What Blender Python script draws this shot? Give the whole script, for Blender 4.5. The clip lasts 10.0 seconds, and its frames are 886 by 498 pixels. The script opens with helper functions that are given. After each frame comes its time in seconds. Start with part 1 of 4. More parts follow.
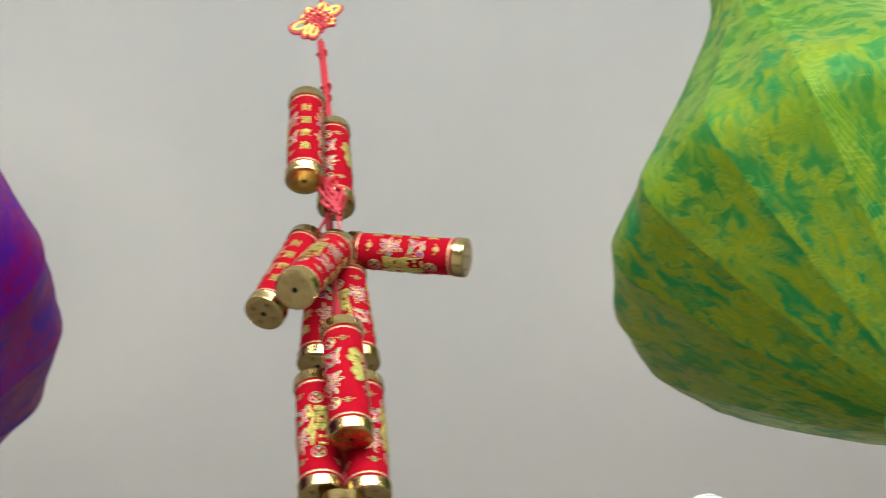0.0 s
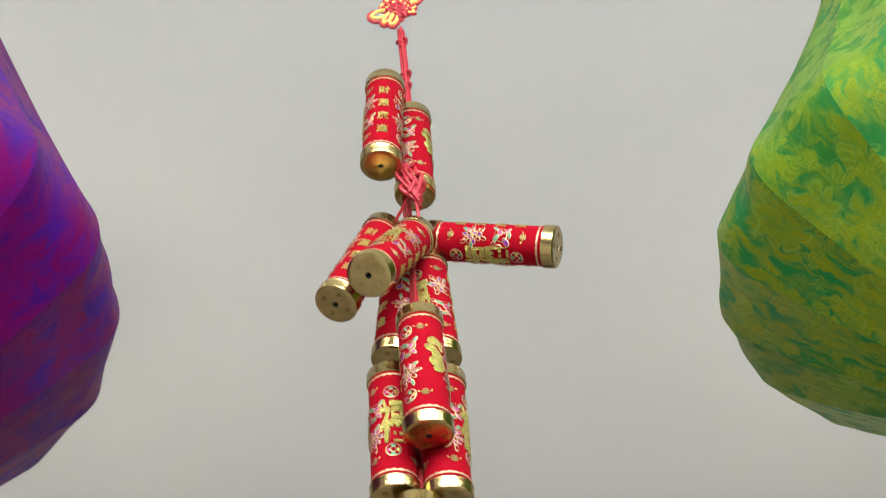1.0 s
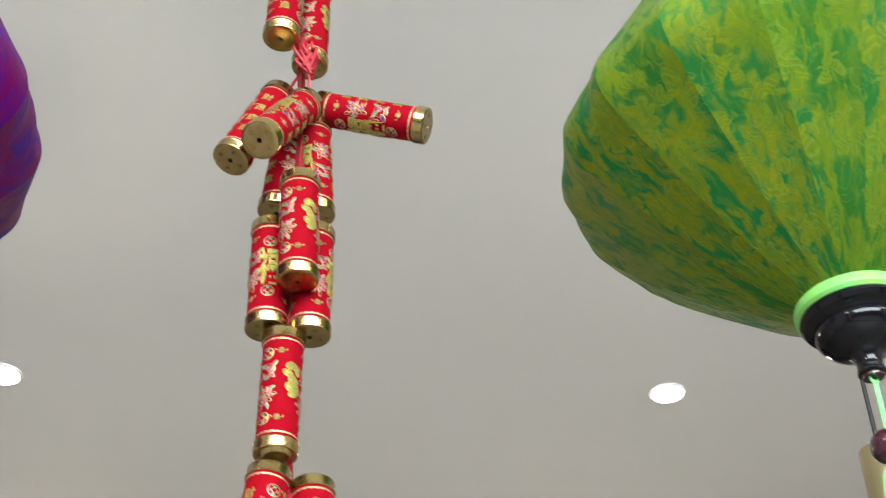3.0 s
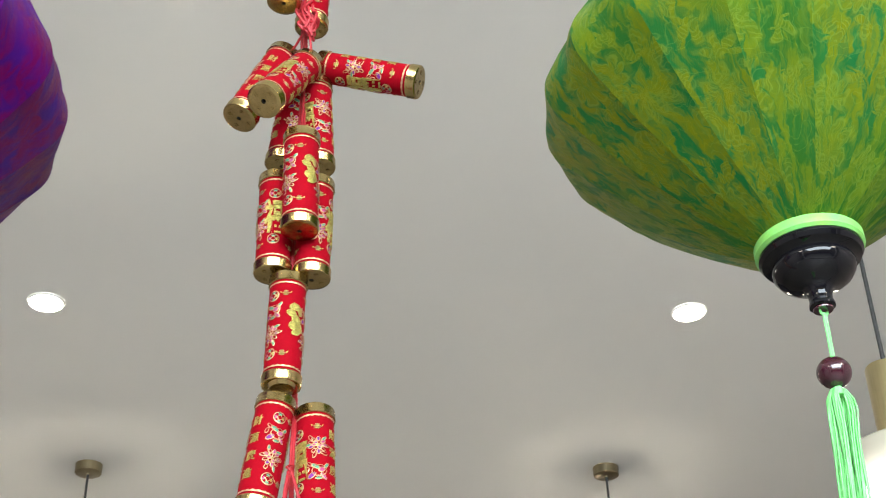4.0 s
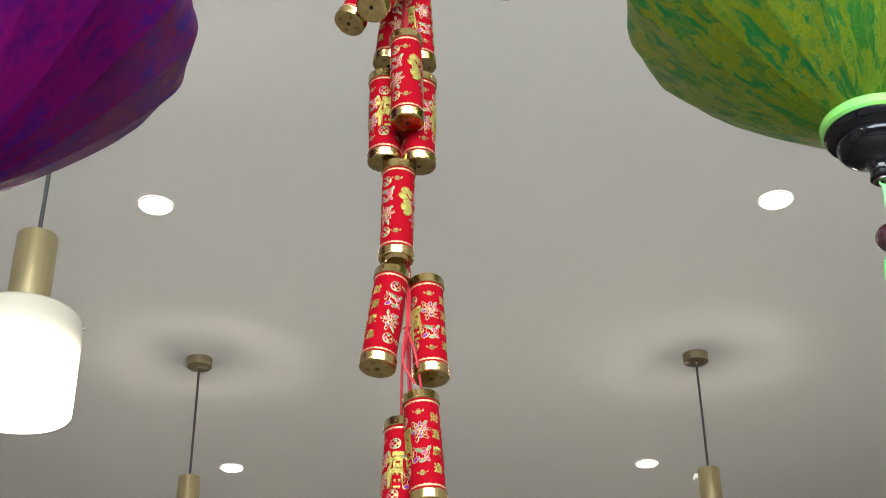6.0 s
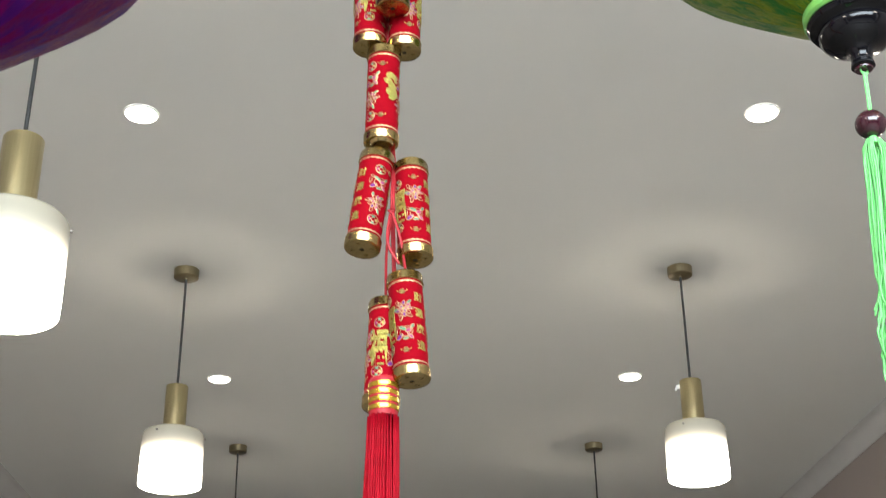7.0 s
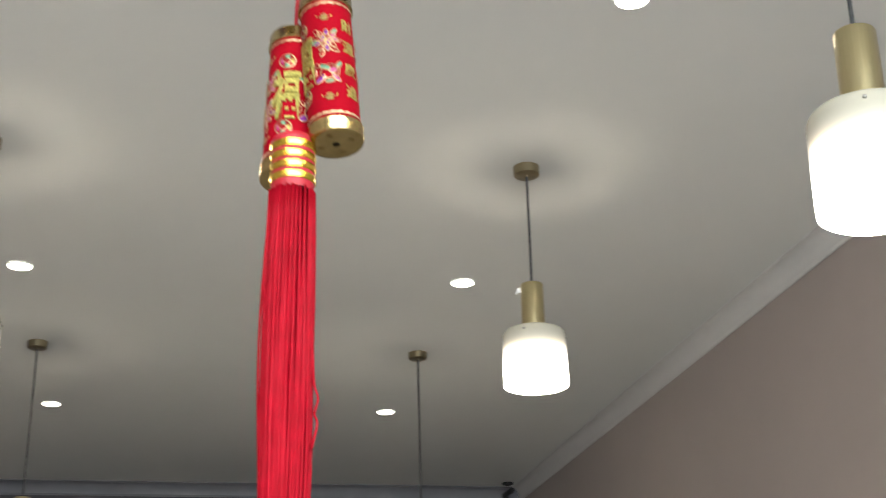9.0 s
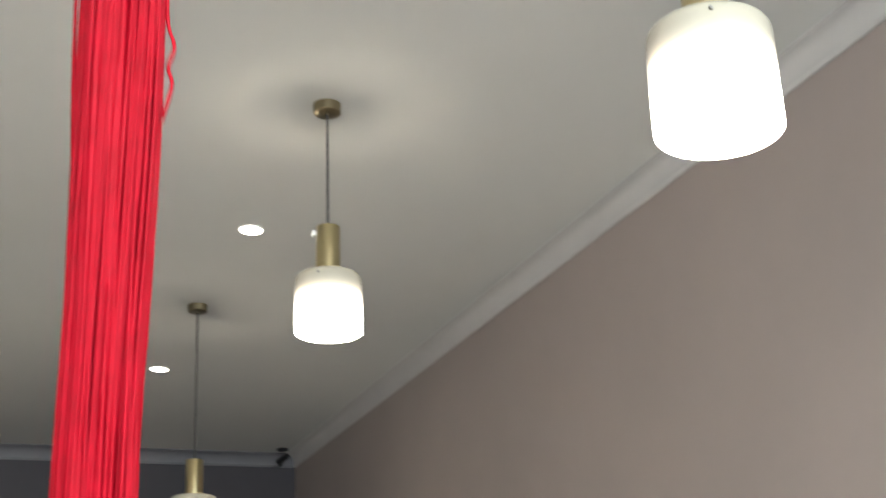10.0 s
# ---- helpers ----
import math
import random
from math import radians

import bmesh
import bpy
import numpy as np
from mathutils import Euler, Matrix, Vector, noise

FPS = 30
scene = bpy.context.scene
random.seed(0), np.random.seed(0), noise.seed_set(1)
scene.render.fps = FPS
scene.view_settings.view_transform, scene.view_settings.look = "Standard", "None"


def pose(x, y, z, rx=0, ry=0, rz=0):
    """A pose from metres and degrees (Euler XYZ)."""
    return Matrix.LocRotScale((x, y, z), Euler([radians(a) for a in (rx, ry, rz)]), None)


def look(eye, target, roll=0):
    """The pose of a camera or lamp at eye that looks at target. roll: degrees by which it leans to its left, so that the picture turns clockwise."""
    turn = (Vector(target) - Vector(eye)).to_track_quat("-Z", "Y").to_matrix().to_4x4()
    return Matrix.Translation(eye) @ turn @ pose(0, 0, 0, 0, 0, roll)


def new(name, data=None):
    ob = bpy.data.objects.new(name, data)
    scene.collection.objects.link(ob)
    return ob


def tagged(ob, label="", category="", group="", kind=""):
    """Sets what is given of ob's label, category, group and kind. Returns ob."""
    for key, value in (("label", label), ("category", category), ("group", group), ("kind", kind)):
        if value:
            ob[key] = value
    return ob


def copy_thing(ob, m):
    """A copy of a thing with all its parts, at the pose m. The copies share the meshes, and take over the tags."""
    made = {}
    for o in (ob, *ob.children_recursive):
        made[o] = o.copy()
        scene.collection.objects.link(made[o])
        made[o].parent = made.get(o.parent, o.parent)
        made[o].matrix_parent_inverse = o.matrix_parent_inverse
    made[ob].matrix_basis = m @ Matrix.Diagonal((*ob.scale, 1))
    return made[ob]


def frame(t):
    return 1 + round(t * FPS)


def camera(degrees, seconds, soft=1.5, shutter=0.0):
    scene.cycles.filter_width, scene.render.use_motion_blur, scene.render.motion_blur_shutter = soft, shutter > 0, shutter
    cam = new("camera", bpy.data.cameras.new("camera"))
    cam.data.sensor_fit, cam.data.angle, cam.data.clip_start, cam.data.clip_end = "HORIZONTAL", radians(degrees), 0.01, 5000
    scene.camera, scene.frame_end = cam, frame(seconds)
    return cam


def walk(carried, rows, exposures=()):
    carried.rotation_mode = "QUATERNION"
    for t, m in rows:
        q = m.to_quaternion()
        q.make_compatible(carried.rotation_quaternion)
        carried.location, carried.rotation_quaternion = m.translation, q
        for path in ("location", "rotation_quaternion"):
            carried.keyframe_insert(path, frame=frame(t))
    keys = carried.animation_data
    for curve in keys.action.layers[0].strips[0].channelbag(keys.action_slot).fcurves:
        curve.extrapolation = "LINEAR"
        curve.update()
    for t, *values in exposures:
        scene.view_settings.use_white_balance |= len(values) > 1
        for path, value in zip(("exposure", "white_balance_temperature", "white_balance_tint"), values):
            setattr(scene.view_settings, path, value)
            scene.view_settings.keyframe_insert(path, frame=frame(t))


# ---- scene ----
cam = camera(38.3, 10.0, soft=0.65, shutter=0.4)
PATH = [
    (0, (-0.249, -2.937, 1.695), (0.023, -1.512, 3.072), -8.9),
    (0.5, (-0.25, -2.903, 1.703), (-0.122, -1.497, 3.12), -6.3),
    (1, (-0.24, -2.849, 1.715), (-0.102, -1.482, 3.168), -5.3),
    (1.5, (-0.237, -2.827, 1.708), (-0.065, -1.46, 3.158), -4.5),
    (2, (-0.246, -2.869, 1.681), (-0.029, -1.455, 3.078), -4.0),
    (2.5, (-0.245, -2.933, 1.663), (0.009, -1.433, 2.96), -3.3),
    (3, (-0.22, -2.982, 1.647), (0.048, -1.427, 2.876), -2.8),
    (3.2, (-0.206, -2.998, 1.639), (0.064, -1.424, 2.842), -3.0),
    (4.3, (-0.195, -3.098, 1.597), (-0.022, -1.443, 2.706), -1.8),
    (4.5, (-0.2, -3.113, 1.588), (-0.059, -1.448, 2.687), -1.6),
    (5, (-0.21, -3.143, 1.568), (-0.127, -1.448, 2.627), -1.3),
    (6.5, (-0.212, -3.165, 1.517), (-0.134, -1.409, 2.47), -1.0),
    (7, (-0.21, -3.161, 1.501), (-0.111, -1.372, 2.389), -1.0),
    (7.5, (-0.206, -3.144, 1.494), (-0.063, -1.333, 2.33), -0.6),
    (8, (-0.203, -3.076, 1.511), (-0.032, -1.246, 2.297), 0.1),
    (8.5, (-0.224, -2.965, 1.521), (0.003, -1.13, 2.281), -0.4),
    (9, (-0.257, -2.835, 1.537), (0.136, -1.032, 2.305), -1.8),
    (9.5, (-0.257, -2.732, 1.534), (0.276, -0.962, 2.293), -2.7),
    (9.8, (-0.255, -2.643, 1.519), (0.393, -0.906, 2.266), -2.8),
    (10, (-0.251, -2.586, 1.509), (0.477, -0.87, 2.233), -3.1),
]
EXPOSURES = [(0.0, 0.24), (1.0, 0.31), (2.5, 0.23), (4.5, 0.19), (6.5, 0.11), (8.5, 0.10), (9.2, 0.15), (10.0, 0.24)]
walk(cam, [(t, look(eye, target, roll)) for t, eye, target, roll in PATH], EXPOSURES)

# ---- world and large lights ----
CEIL = 3.5
X_LEFT, X_RIGHT, Y_BACK, Y_FAR = -2.26, 2.235, -4.2, 6.2
world = bpy.data.worlds.new("sky")
scene.world = world
world.use_nodes = True
sky = world.node_tree.nodes.new("ShaderNodeTexSky")
sky.sky_type, sky.sun_disc = "NISHITA", False
sky.sun_elevation, sky.sun_rotation = radians(40), radians(200)
world.node_tree.links.new(sky.outputs[0], world.node_tree.nodes["Background"].inputs[0])
world.node_tree.nodes["Background"].inputs[1].default_value = 0.08

# daylight falling in through the shopfront, from the sky above the street
sky_light = bpy.data.lights.new("shopfront_daylight", "AREA")
sky_light.shape, sky_light.size, sky_light.size_y = "RECTANGLE", 3.6, 2.4
sky_light.energy, sky_light.color = 560, (0.80, 0.92, 1.0)
lamp = new("shopfront_daylight", sky_light)
lamp.matrix_world = look((0.05, Y_BACK - 0.95, 3.3), (0.05, Y_BACK + 1.45, 1.3))

SHADE_GLOW, SPOT_GLOW, BULB_GLOW = 34.0, 30.0, 155.0


# ---- material tools ----
def material(name, colour, rough=0.5, metal=0.0, **more):
    m = bpy.data.materials.new(name)
    m.use_nodes = True
    b = m.node_tree.nodes["Principled BSDF"]
    b.inputs["Base Color"].default_value = (*colour, 1)
    b.inputs["Roughness"].default_value = rough
    b.inputs["Metallic"].default_value = metal
    for key, value in more.items():
        b.inputs[key.replace("_", " ")].default_value = value
    return m


def node(m, kind, **values):
    n = m.node_tree.nodes.new("ShaderNode" + kind)
    for key, value in values.items():
        n.inputs[key.replace("_", " ")].default_value = value
    return n


def link(m, a, b):
    m.node_tree.links.new(a, b)


def bsdf(m):
    return m.node_tree.nodes["Principled BSDF"]


def coords(m, scale=(1, 1, 1)):
    c, mp = node(m, "TexCoord"), node(m, "Mapping")
    mp.inputs["Scale"].default_value = scale
    link(m, c.outputs["Object"], mp.inputs["Vector"])
    return mp.outputs[0]


def noise_tex(m, vec, scale, detail=4, rough=0.55, warp=0.0):
    n = node(m, "TexNoise", Scale=scale, Detail=detail, Roughness=rough, Distortion=warp)
    link(m, vec, n.inputs["Vector"])
    return n.outputs[0]


def ramp(m, fac, stops):
    r = node(m, "ValToRGB")
    e = r.color_ramp.elements
    while len(e) < len(stops):
        e.new(0.5)
    for el, (at, c) in zip(e, stops):
        el.position, el.color = at, (*c, 1)
    link(m, fac, r.inputs[0])
    return r.outputs[0]


def mixed(m, fac, a, b, how="MIX"):
    x = m.node_tree.nodes.new("ShaderNodeMix")
    x.data_type, x.blend_type = "RGBA", how
    for sock, v in ((x.inputs[0], fac), (x.inputs[6], a), (x.inputs[7], b)):
        if isinstance(v, (int, float)):
            sock.default_value = v
        elif isinstance(v, tuple):
            sock.default_value = (*v, 1)
        else:
            link(m, v, sock)
    return x.outputs[2]


def bump(m, height, strength=0.3, distance=0.001, after=None):
    b = node(m, "Bump", Strength=strength, Distance=distance)
    link(m, height, b.inputs["Height"])
    if after is not None:
        link(m, after, b.inputs["Normal"])
    link(m, b.outputs[0], bsdf(m).inputs["Normal"])
    return b.outputs[0]


def varied(name, a, b, scale, rough=0.5, metal=0.0, grain=400, relief=0.15, dist=0.0005, **more):
    """A paint, plaster or foil with slow stains and fine grain."""
    m = material(name, a, rough, metal, **more)
    v = coords(m)
    link(m, mixed(m, ramp(m, noise_tex(m, v, scale), [(0.3, (0, 0, 0)), (0.7, (1, 1, 1))]), a, b), bsdf(m).inputs["Base Color"])
    bump(m, noise_tex(m, v, grain, 3), relief, dist)
    return m


# ---- materials ----
M_CEIL = varied("white ceiling paint", (0.79, 0.80, 0.78), (0.75, 0.76, 0.74), 0.8, 0.75, grain=180, relief=0.12)
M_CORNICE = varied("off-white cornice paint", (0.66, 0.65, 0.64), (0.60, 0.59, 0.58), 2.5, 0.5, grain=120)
# the end wall's cornice has a darker base colour than the side ones
M_CORNICEFAR = varied("far cornice, darker grey", (0.22, 0.22, 0.24), (0.18, 0.18, 0.20), 2.5, 0.5, grain=120)
M_WALL = varied("taupe wall paint", (0.41, 0.352, 0.325), (0.365, 0.315, 0.293), 0.9, 0.6, grain=260, relief=0.2)
M_FAR = varied("charcoal wall paint", (0.075, 0.07, 0.082), (0.06, 0.056, 0.066), 1.2, 0.6, grain=260)
M_PALE = varied("pale column paint", (0.72, 0.71, 0.69), (0.66, 0.65, 0.63), 2, 0.55)
M_FLOOR = varied("grey-brown floor", (0.29, 0.27, 0.24), (0.24, 0.22, 0.195), 3, 0.4, grain=90)
M_REDBOARD = varied("red board paint", (0.30, 0.035, 0.02), (0.24, 0.03, 0.02), 6, 0.5)
M_BLACK = varied("black plastic", (0.02, 0.02, 0.022), (0.03, 0.03, 0.03), 30, 0.4)
M_CORD = varied("dark grey flex", (0.035, 0.034, 0.034), (0.05, 0.05, 0.05), 60, 0.6)
M_STICKER = varied("white plastic tag", (0.8, 0.8, 0.78), (0.74, 0.74, 0.72), 60, 0.4)


def brushed(name, a, b, rough, stretch=(260, 260, 6)):
    m = material(name, a, rough, 1.0)
    n = noise_tex(m, coords(m, stretch), 1.0, 5)
    link(m, mixed(m, n, a, b), bsdf(m).inputs["Base Color"])
    r = node(m, "MapRange")
    link(m, n, r.inputs["Value"])
    r.inputs["To Min"].default_value, r.inputs["To Max"].default_value = rough * 0.75, rough * 1.3
    link(m, r.outputs[0], bsdf(m).inputs["Roughness"])
    bump(m, n, 0.08, 0.0003)
    return m


M_BRASS = brushed("brushed brass", (0.62, 0.53, 0.31), (0.50, 0.42, 0.23), 0.32)
M_BRASSDARK = brushed("aged brass", (0.44, 0.37, 0.23), (0.32, 0.27, 0.17), 0.3)
M_SCREW = material("screw steel", (0.35, 0.33, 0.3), 0.35, 1.0)

# opal glass of the pendant shades: bulb's light put in as emission, dimmer upwards
M_OPAL = material("lit opal glass", (0.56, 0.52, 0.41), 0.22)
_p = node(M_OPAL, "SeparateXYZ")
link(M_OPAL, coords(M_OPAL), _p.inputs[0])
_g = node(M_OPAL, "MapRange")
link(M_OPAL, _p.outputs["Z"], _g.inputs["Value"])
for _k, _v in (("From Min", 0.045), ("From Max", 0.186), ("To Min", 1.0), ("To Max", 0.22)):
    _g.inputs[_k].default_value = _v
_s = node(M_OPAL, "Math")
_s.operation = "MULTIPLY"
_s.inputs[1].default_value = SHADE_GLOW
_w = node(M_OPAL, "Math")
_w.operation = "POWER"
_w.inputs[1].default_value = 6.4
link(M_OPAL, _g.outputs[0], _w.inputs[0])
link(M_OPAL, _w.outputs[0], _s.inputs[0])
link(M_OPAL, _s.outputs[0], bsdf(M_OPAL).inputs["Emission Strength"])
bsdf(M_OPAL).inputs["Emission Color"].default_value = (1.0, 0.91, 0.77, 1)

M_SPOT = material("lit downlight lens", (0.9, 0.9, 0.85), 0.4)
bsdf(M_SPOT).inputs["Emission Color"].default_value = (1.0, 0.92, 0.80, 1)
bsdf(M_SPOT).inputs["Emission Strength"].default_value = SPOT_GLOW
M_BULB = material("lit bulb", (0.9, 0.88, 0.8), 0.3)
bsdf(M_BULB).inputs["Emission Color"].default_value = (1.0, 0.90, 0.74, 1)
bsdf(M_BULB).inputs["Emission Strength"].default_value = BULB_GLOW
M_INNER = material("white inner glass", (0.45, 0.44, 0.40), 0.4)
M_SPOTRIM = material("white downlight rim", (0.8, 0.8, 0.78), 0.4)


def flock():
    m = material("red flock", (0.25, 0.0006, 0.007), 0.8)
    v = coords(m)
    n = noise_tex(m, v, 900, 2)
    w = noise_tex(m, v, 45, 3)
    link(m, mixed(m, w, mixed(m, n, (0.17, 0.0004, 0.005), (0.29, 0.0007, 0.008)), (0.24, 0.0006, 0.006)), bsdf(m).inputs["Base Color"])
    bsdf(m).inputs["Sheen Weight"].default_value = 0.03
    bsdf(m).inputs["Sheen Tint"].default_value = (1, 0.1, 0.12, 1)
    bsdf(m).inputs["Specular IOR Level"].default_value = 0.06
    bump(m, n, 0.4, 0.0004)
    return m


M_FLOCK = flock()
M_GOLD = varied("gold foil cap", (0.50, 0.37, 0.16), (0.36, 0.26, 0.10), 90, 0.24, 1.0, grain=500, relief=0.25, dist=0.0003)
M_BAND = varied("yellow gold band", (0.80, 0.54, 0.08), (0.68, 0.44, 0.05), 90, 0.26, 1.0, grain=300, relief=0.1)
M_GLITTER = varied("gold glitter", (0.62, 0.52, 0.14), (0.20, 0.17, 0.03), 700, 0.35, 0.85, grain=1800, relief=0.9, dist=0.0008)
M_LINE = varied("pale gold outline", (0.56, 0.35, 0.19), (0.36, 0.20, 0.10), 500, 0.35, 0.6, grain=1500, relief=0.6)
M_PINK = varied("pink foil", (0.36, 0.03, 0.13), (0.36, 0.10, 0.20), 500, 0.5, 0.0)
M_PURPLE = varied("purple foil", (0.20, 0.02, 0.20), (0.14, 0.02, 0.17), 500, 0.5, 0.0)
M_GREEN = varied("green foil", (0.04, 0.22, 0.11), (0.12, 0.28, 0.18), 500, 0.5, 0.0)
for _m in (M_PINK, M_PURPLE, M_GREEN):
    bsdf(_m).inputs["Specular IOR Level"].default_value = 0.12
M_HOLE = material("dark hole", (0.01, 0.008, 0.006), 0.9)
M_REDCORD = varied("red braided cord", (0.38, 0.007, 0.016), (0.29, 0.004, 0.010), 260, 0.55, grain=1400, relief=0.6)
M_REDSILK = varied("red silk strand", (0.36, 0.003, 0.013), (0.27, 0.002, 0.008), 120, 0.5, grain=900)
bsdf(M_REDSILK).inputs["Specular IOR Level"].default_value = 0.08
M_YELLOWCORD = varied("yellow gold cord", (0.80, 0.52, 0.12), (0.66, 0.40, 0.08), 260, 0.45, grain=1400, relief=0.6)
M_GREENCORD = varied("light green strand", (0.20, 0.66, 0.20), (0.14, 0.54, 0.13), 200, 0.5, grain=900)
M_LACQUER = varied("black lacquer", (0.0035, 0.0034, 0.0045), (0.006, 0.0055, 0.007), 30, 0.09, grain=120, relief=0.1, Specular_IOR_Level=0.3)
M_BEAD = varied("dark wine lacquer", (0.045, 0.008, 0.016), (0.03, 0.006, 0.01), 60, 0.2, grain=120, relief=0.1, Coat_Weight=0.4)


def calc(m, op, a, b=0.0):
    n = m.node_tree.nodes.new("ShaderNodeMath")
    n.operation = op
    for sock, v in ((n.inputs[0], a), (n.inputs[1], b)):
        if isinstance(v, (int, float)):
            sock.default_value = v
        else:
            link(m, v, sock)
    return n.outputs[0]


def smooth_step(m, value, lo, hi, to=(0.0, 1.0)):
    n = node(m, "MapRange")
    n.interpolation_type = "SMOOTHSTEP"
    link(m, value, n.inputs["Value"])
    n.inputs["From Min"].default_value, n.inputs["From Max"].default_value = lo, hi
    n.inputs["To Min"].default_value, n.inputs["To Max"].default_value = to
    return n.outputs[0]


def woven_motif(m, cloth, cell, shift, petals, core, reach, fan, edge):
    """Woven blossoms or fans, one to a cell of the cloth, each turned its own way. Gives the filled shape and its stitched lines."""
    mp = node(m, "Mapping")
    mp.inputs["Scale"].default_value, mp.inputs["Location"].default_value = (1 / cell, 1 / cell, 1), (shift, shift * 1.7, 0)
    link(m, cloth, mp.inputs["Vector"])
    v = node(m, "TexVoronoi", Scale=1.0, Randomness=0.8)
    v.voronoi_dimensions = "2D"
    link(m, mp.outputs[0], v.inputs["Vector"])
    d = node(m, "VectorMath")
    d.operation = "SUBTRACT"
    link(m, mp.outputs[0], d.inputs[0])
    link(m, v.outputs["Position"], d.inputs[1])
    xy, rgb = node(m, "SeparateXYZ"), node(m, "SeparateColor")
    link(m, d.outputs[0], xy.inputs[0])
    link(m, v.outputs["Color"], rgb.inputs[0])
    turn = calc(m, "ADD", calc(m, "ARCTAN2", xy.outputs["Y"], xy.outputs["X"]), calc(m, "MULTIPLY", rgb.outputs[0], 6.283))
    lobe = calc(m, "POWER", calc(m, "ABSOLUTE", calc(m, "SINE", calc(m, "MULTIPLY", turn, petals / 2))), 0.6)
    size = calc(m, "ADD", calc(m, "MULTIPLY", rgb.outputs[1], 0.35), 0.75)
    rim = calc(m, "MULTIPLY", calc(m, "ADD", calc(m, "MULTIPLY", lobe, reach), core), size)
    if fan:
        rim = calc(m, "MULTIPLY", rim, smooth_step(m, calc(m, "COSINE", turn), -0.35, 0.25, (0.12, 1.0)))
    gap = calc(m, "SUBTRACT", rim, v.outputs["Distance"])
    fill = smooth_step(m, gap, -edge, edge)
    border = calc(m, "MULTIPLY", smooth_step(m, calc(m, "ABSOLUTE", calc(m, "SUBTRACT", gap, 0.03)), 0.03, 0.008), rgb.outputs[2])
    spokes = smooth_step(m, calc(m, "ABSOLUTE", calc(m, "SINE", calc(m, "MULTIPLY", turn, petals * 1.5))), 0.35, 0.05)
    rings = smooth_step(m, calc(m, "SINE", calc(m, "MULTIPLY", v.outputs["Distance"], 75.0)), 0.2, 0.9)
    rib = calc(m, "MULTIPLY", calc(m, "MULTIPLY", rings if fan else spokes, fill), 0.7)
    return fill, calc(m, "MAXIMUM", border, rib)


def silk(name, ground, leaf, glint, seed, edge, tint, through_tint, weave=1.0):
    """Shot damask: fans, blossoms and sprays in a satin thread on a two-tone ground. The cloth's own measure is in the panels' UV, in metres."""
    m = material(name, ground[0], 0.40)
    uv = node(m, "UVMap")
    v = coords(m)
    wn = node(m, "TexNoise", Scale=42.0, Detail=3.0)
    link(m, uv.outputs[0], wn.inputs["Vector"])
    add = node(m, "VectorMath")
    add.operation = "MULTIPLY_ADD"
    add.inputs[1].default_value = (0.022, 0.022, 0.0)
    link(m, wn.outputs[1], add.inputs[0])
    link(m, uv.outputs[0], add.inputs[2])
    cloth = add.outputs[0]
    leaves = stitch = None
    for cell, shift, petals, core, reach, fan in ((0.074, 1.3, 9, 0.16, 0.17, False), (0.060, 4.1, 7, 0.10, 0.36, True), (0.040, 7.7, 5, 0.04, 0.42, True)):
        fill, line = woven_motif(m, cloth, cell, shift + seed, petals, core, reach, fan, edge)
        leaves = fill if leaves is None else calc(m, "MAXIMUM", leaves, fill)
        stitch = line if stitch is None else calc(m, "MAXIMUM", stitch, line)
    # long blades and curling stems between the blossoms
    st = node(m, "Mapping")
    st.inputs["Scale"].default_value, st.inputs["Rotation"].default_value = (1.0, 0.30, 1.0), (0, 0, 0.6)
    link(m, cloth, st.inputs["Vector"])
    blades = smooth_step(m, noise_tex(m, st.outputs[0], 80, 3, 0.5), 0.51 - edge * 0.5, 0.51 + edge * 0.5)
    curls = ramp(m, noise_tex(m, cloth, 42, 1, 0.5, 1.2), [(0.482, (0, 0, 0)), (0.50, (0.5, 0.5, 0.5)), (0.518, (0, 0, 0))])
    leaves = calc(m, "MAXIMUM", leaves, blades)
    cut = node(m, "Mapping")
    cut.inputs["Scale"].default_value, cut.inputs["Rotation"].default_value = (1.0, 0.22, 1.0), (0, 0, -0.5)
    link(m, cloth, cut.inputs["Vector"])
    leaves = calc(m, "MULTIPLY", leaves, smooth_step(m, noise_tex(m, cut.outputs[0], 190, 3, 0.6), 0.60, 0.50, (0.62, 1.0)))
    stitch = calc(m, "MAXIMUM", calc(m, "MULTIPLY", stitch, 0.8), curls)
    # loose threads: the leaf colour thins out within each shape, and the ground carries a little of it
    loose = smooth_step(m, noise_tex(m, cloth, 75, 5, 0.7), 0.35, 0.65, (0.68, 1.0))
    leaves = calc(m, "MAXIMUM", calc(m, "MULTIPLY", leaves, loose), smooth_step(m, noise_tex(m, cut.outputs[0], 120, 4, 0.6), 0.48, 0.66, (0.0, 0.45)))
    tone = ramp(m, noise_tex(m, v, 7, 3), [(0.42, (0, 0, 0)), (0.60, (1, 1, 1))])
    low, high = mixed(m, tone, ground[0], ground[1]), mixed(m, tone, leaf[0], leaf[1])
    col = mixed(m, leaves, low, high)
    # stitched lines, their glint painted in as a lighter colour
    col = mixed(m, calc(m, "MULTIPLY", stitch, 0.30 * weave), col, glint)
    link(m, col, bsdf(m).inputs["Base Color"])
    bsdf(m).inputs["Specular IOR Level"].default_value = 0.22
    bsdf(m).inputs["Specular Tint"].default_value = (*tint, 1)
    link(m, smooth_step(m, calc(m, "MAXIMUM", leaves, stitch), 0.0, 1.0, (0.44, 0.33)), bsdf(m).inputs["Roughness"])
    bsdf(m).inputs["Sheen Weight"].default_value = 0.02
    bsdf(m).inputs["Sheen Roughness"].default_value = 0.4
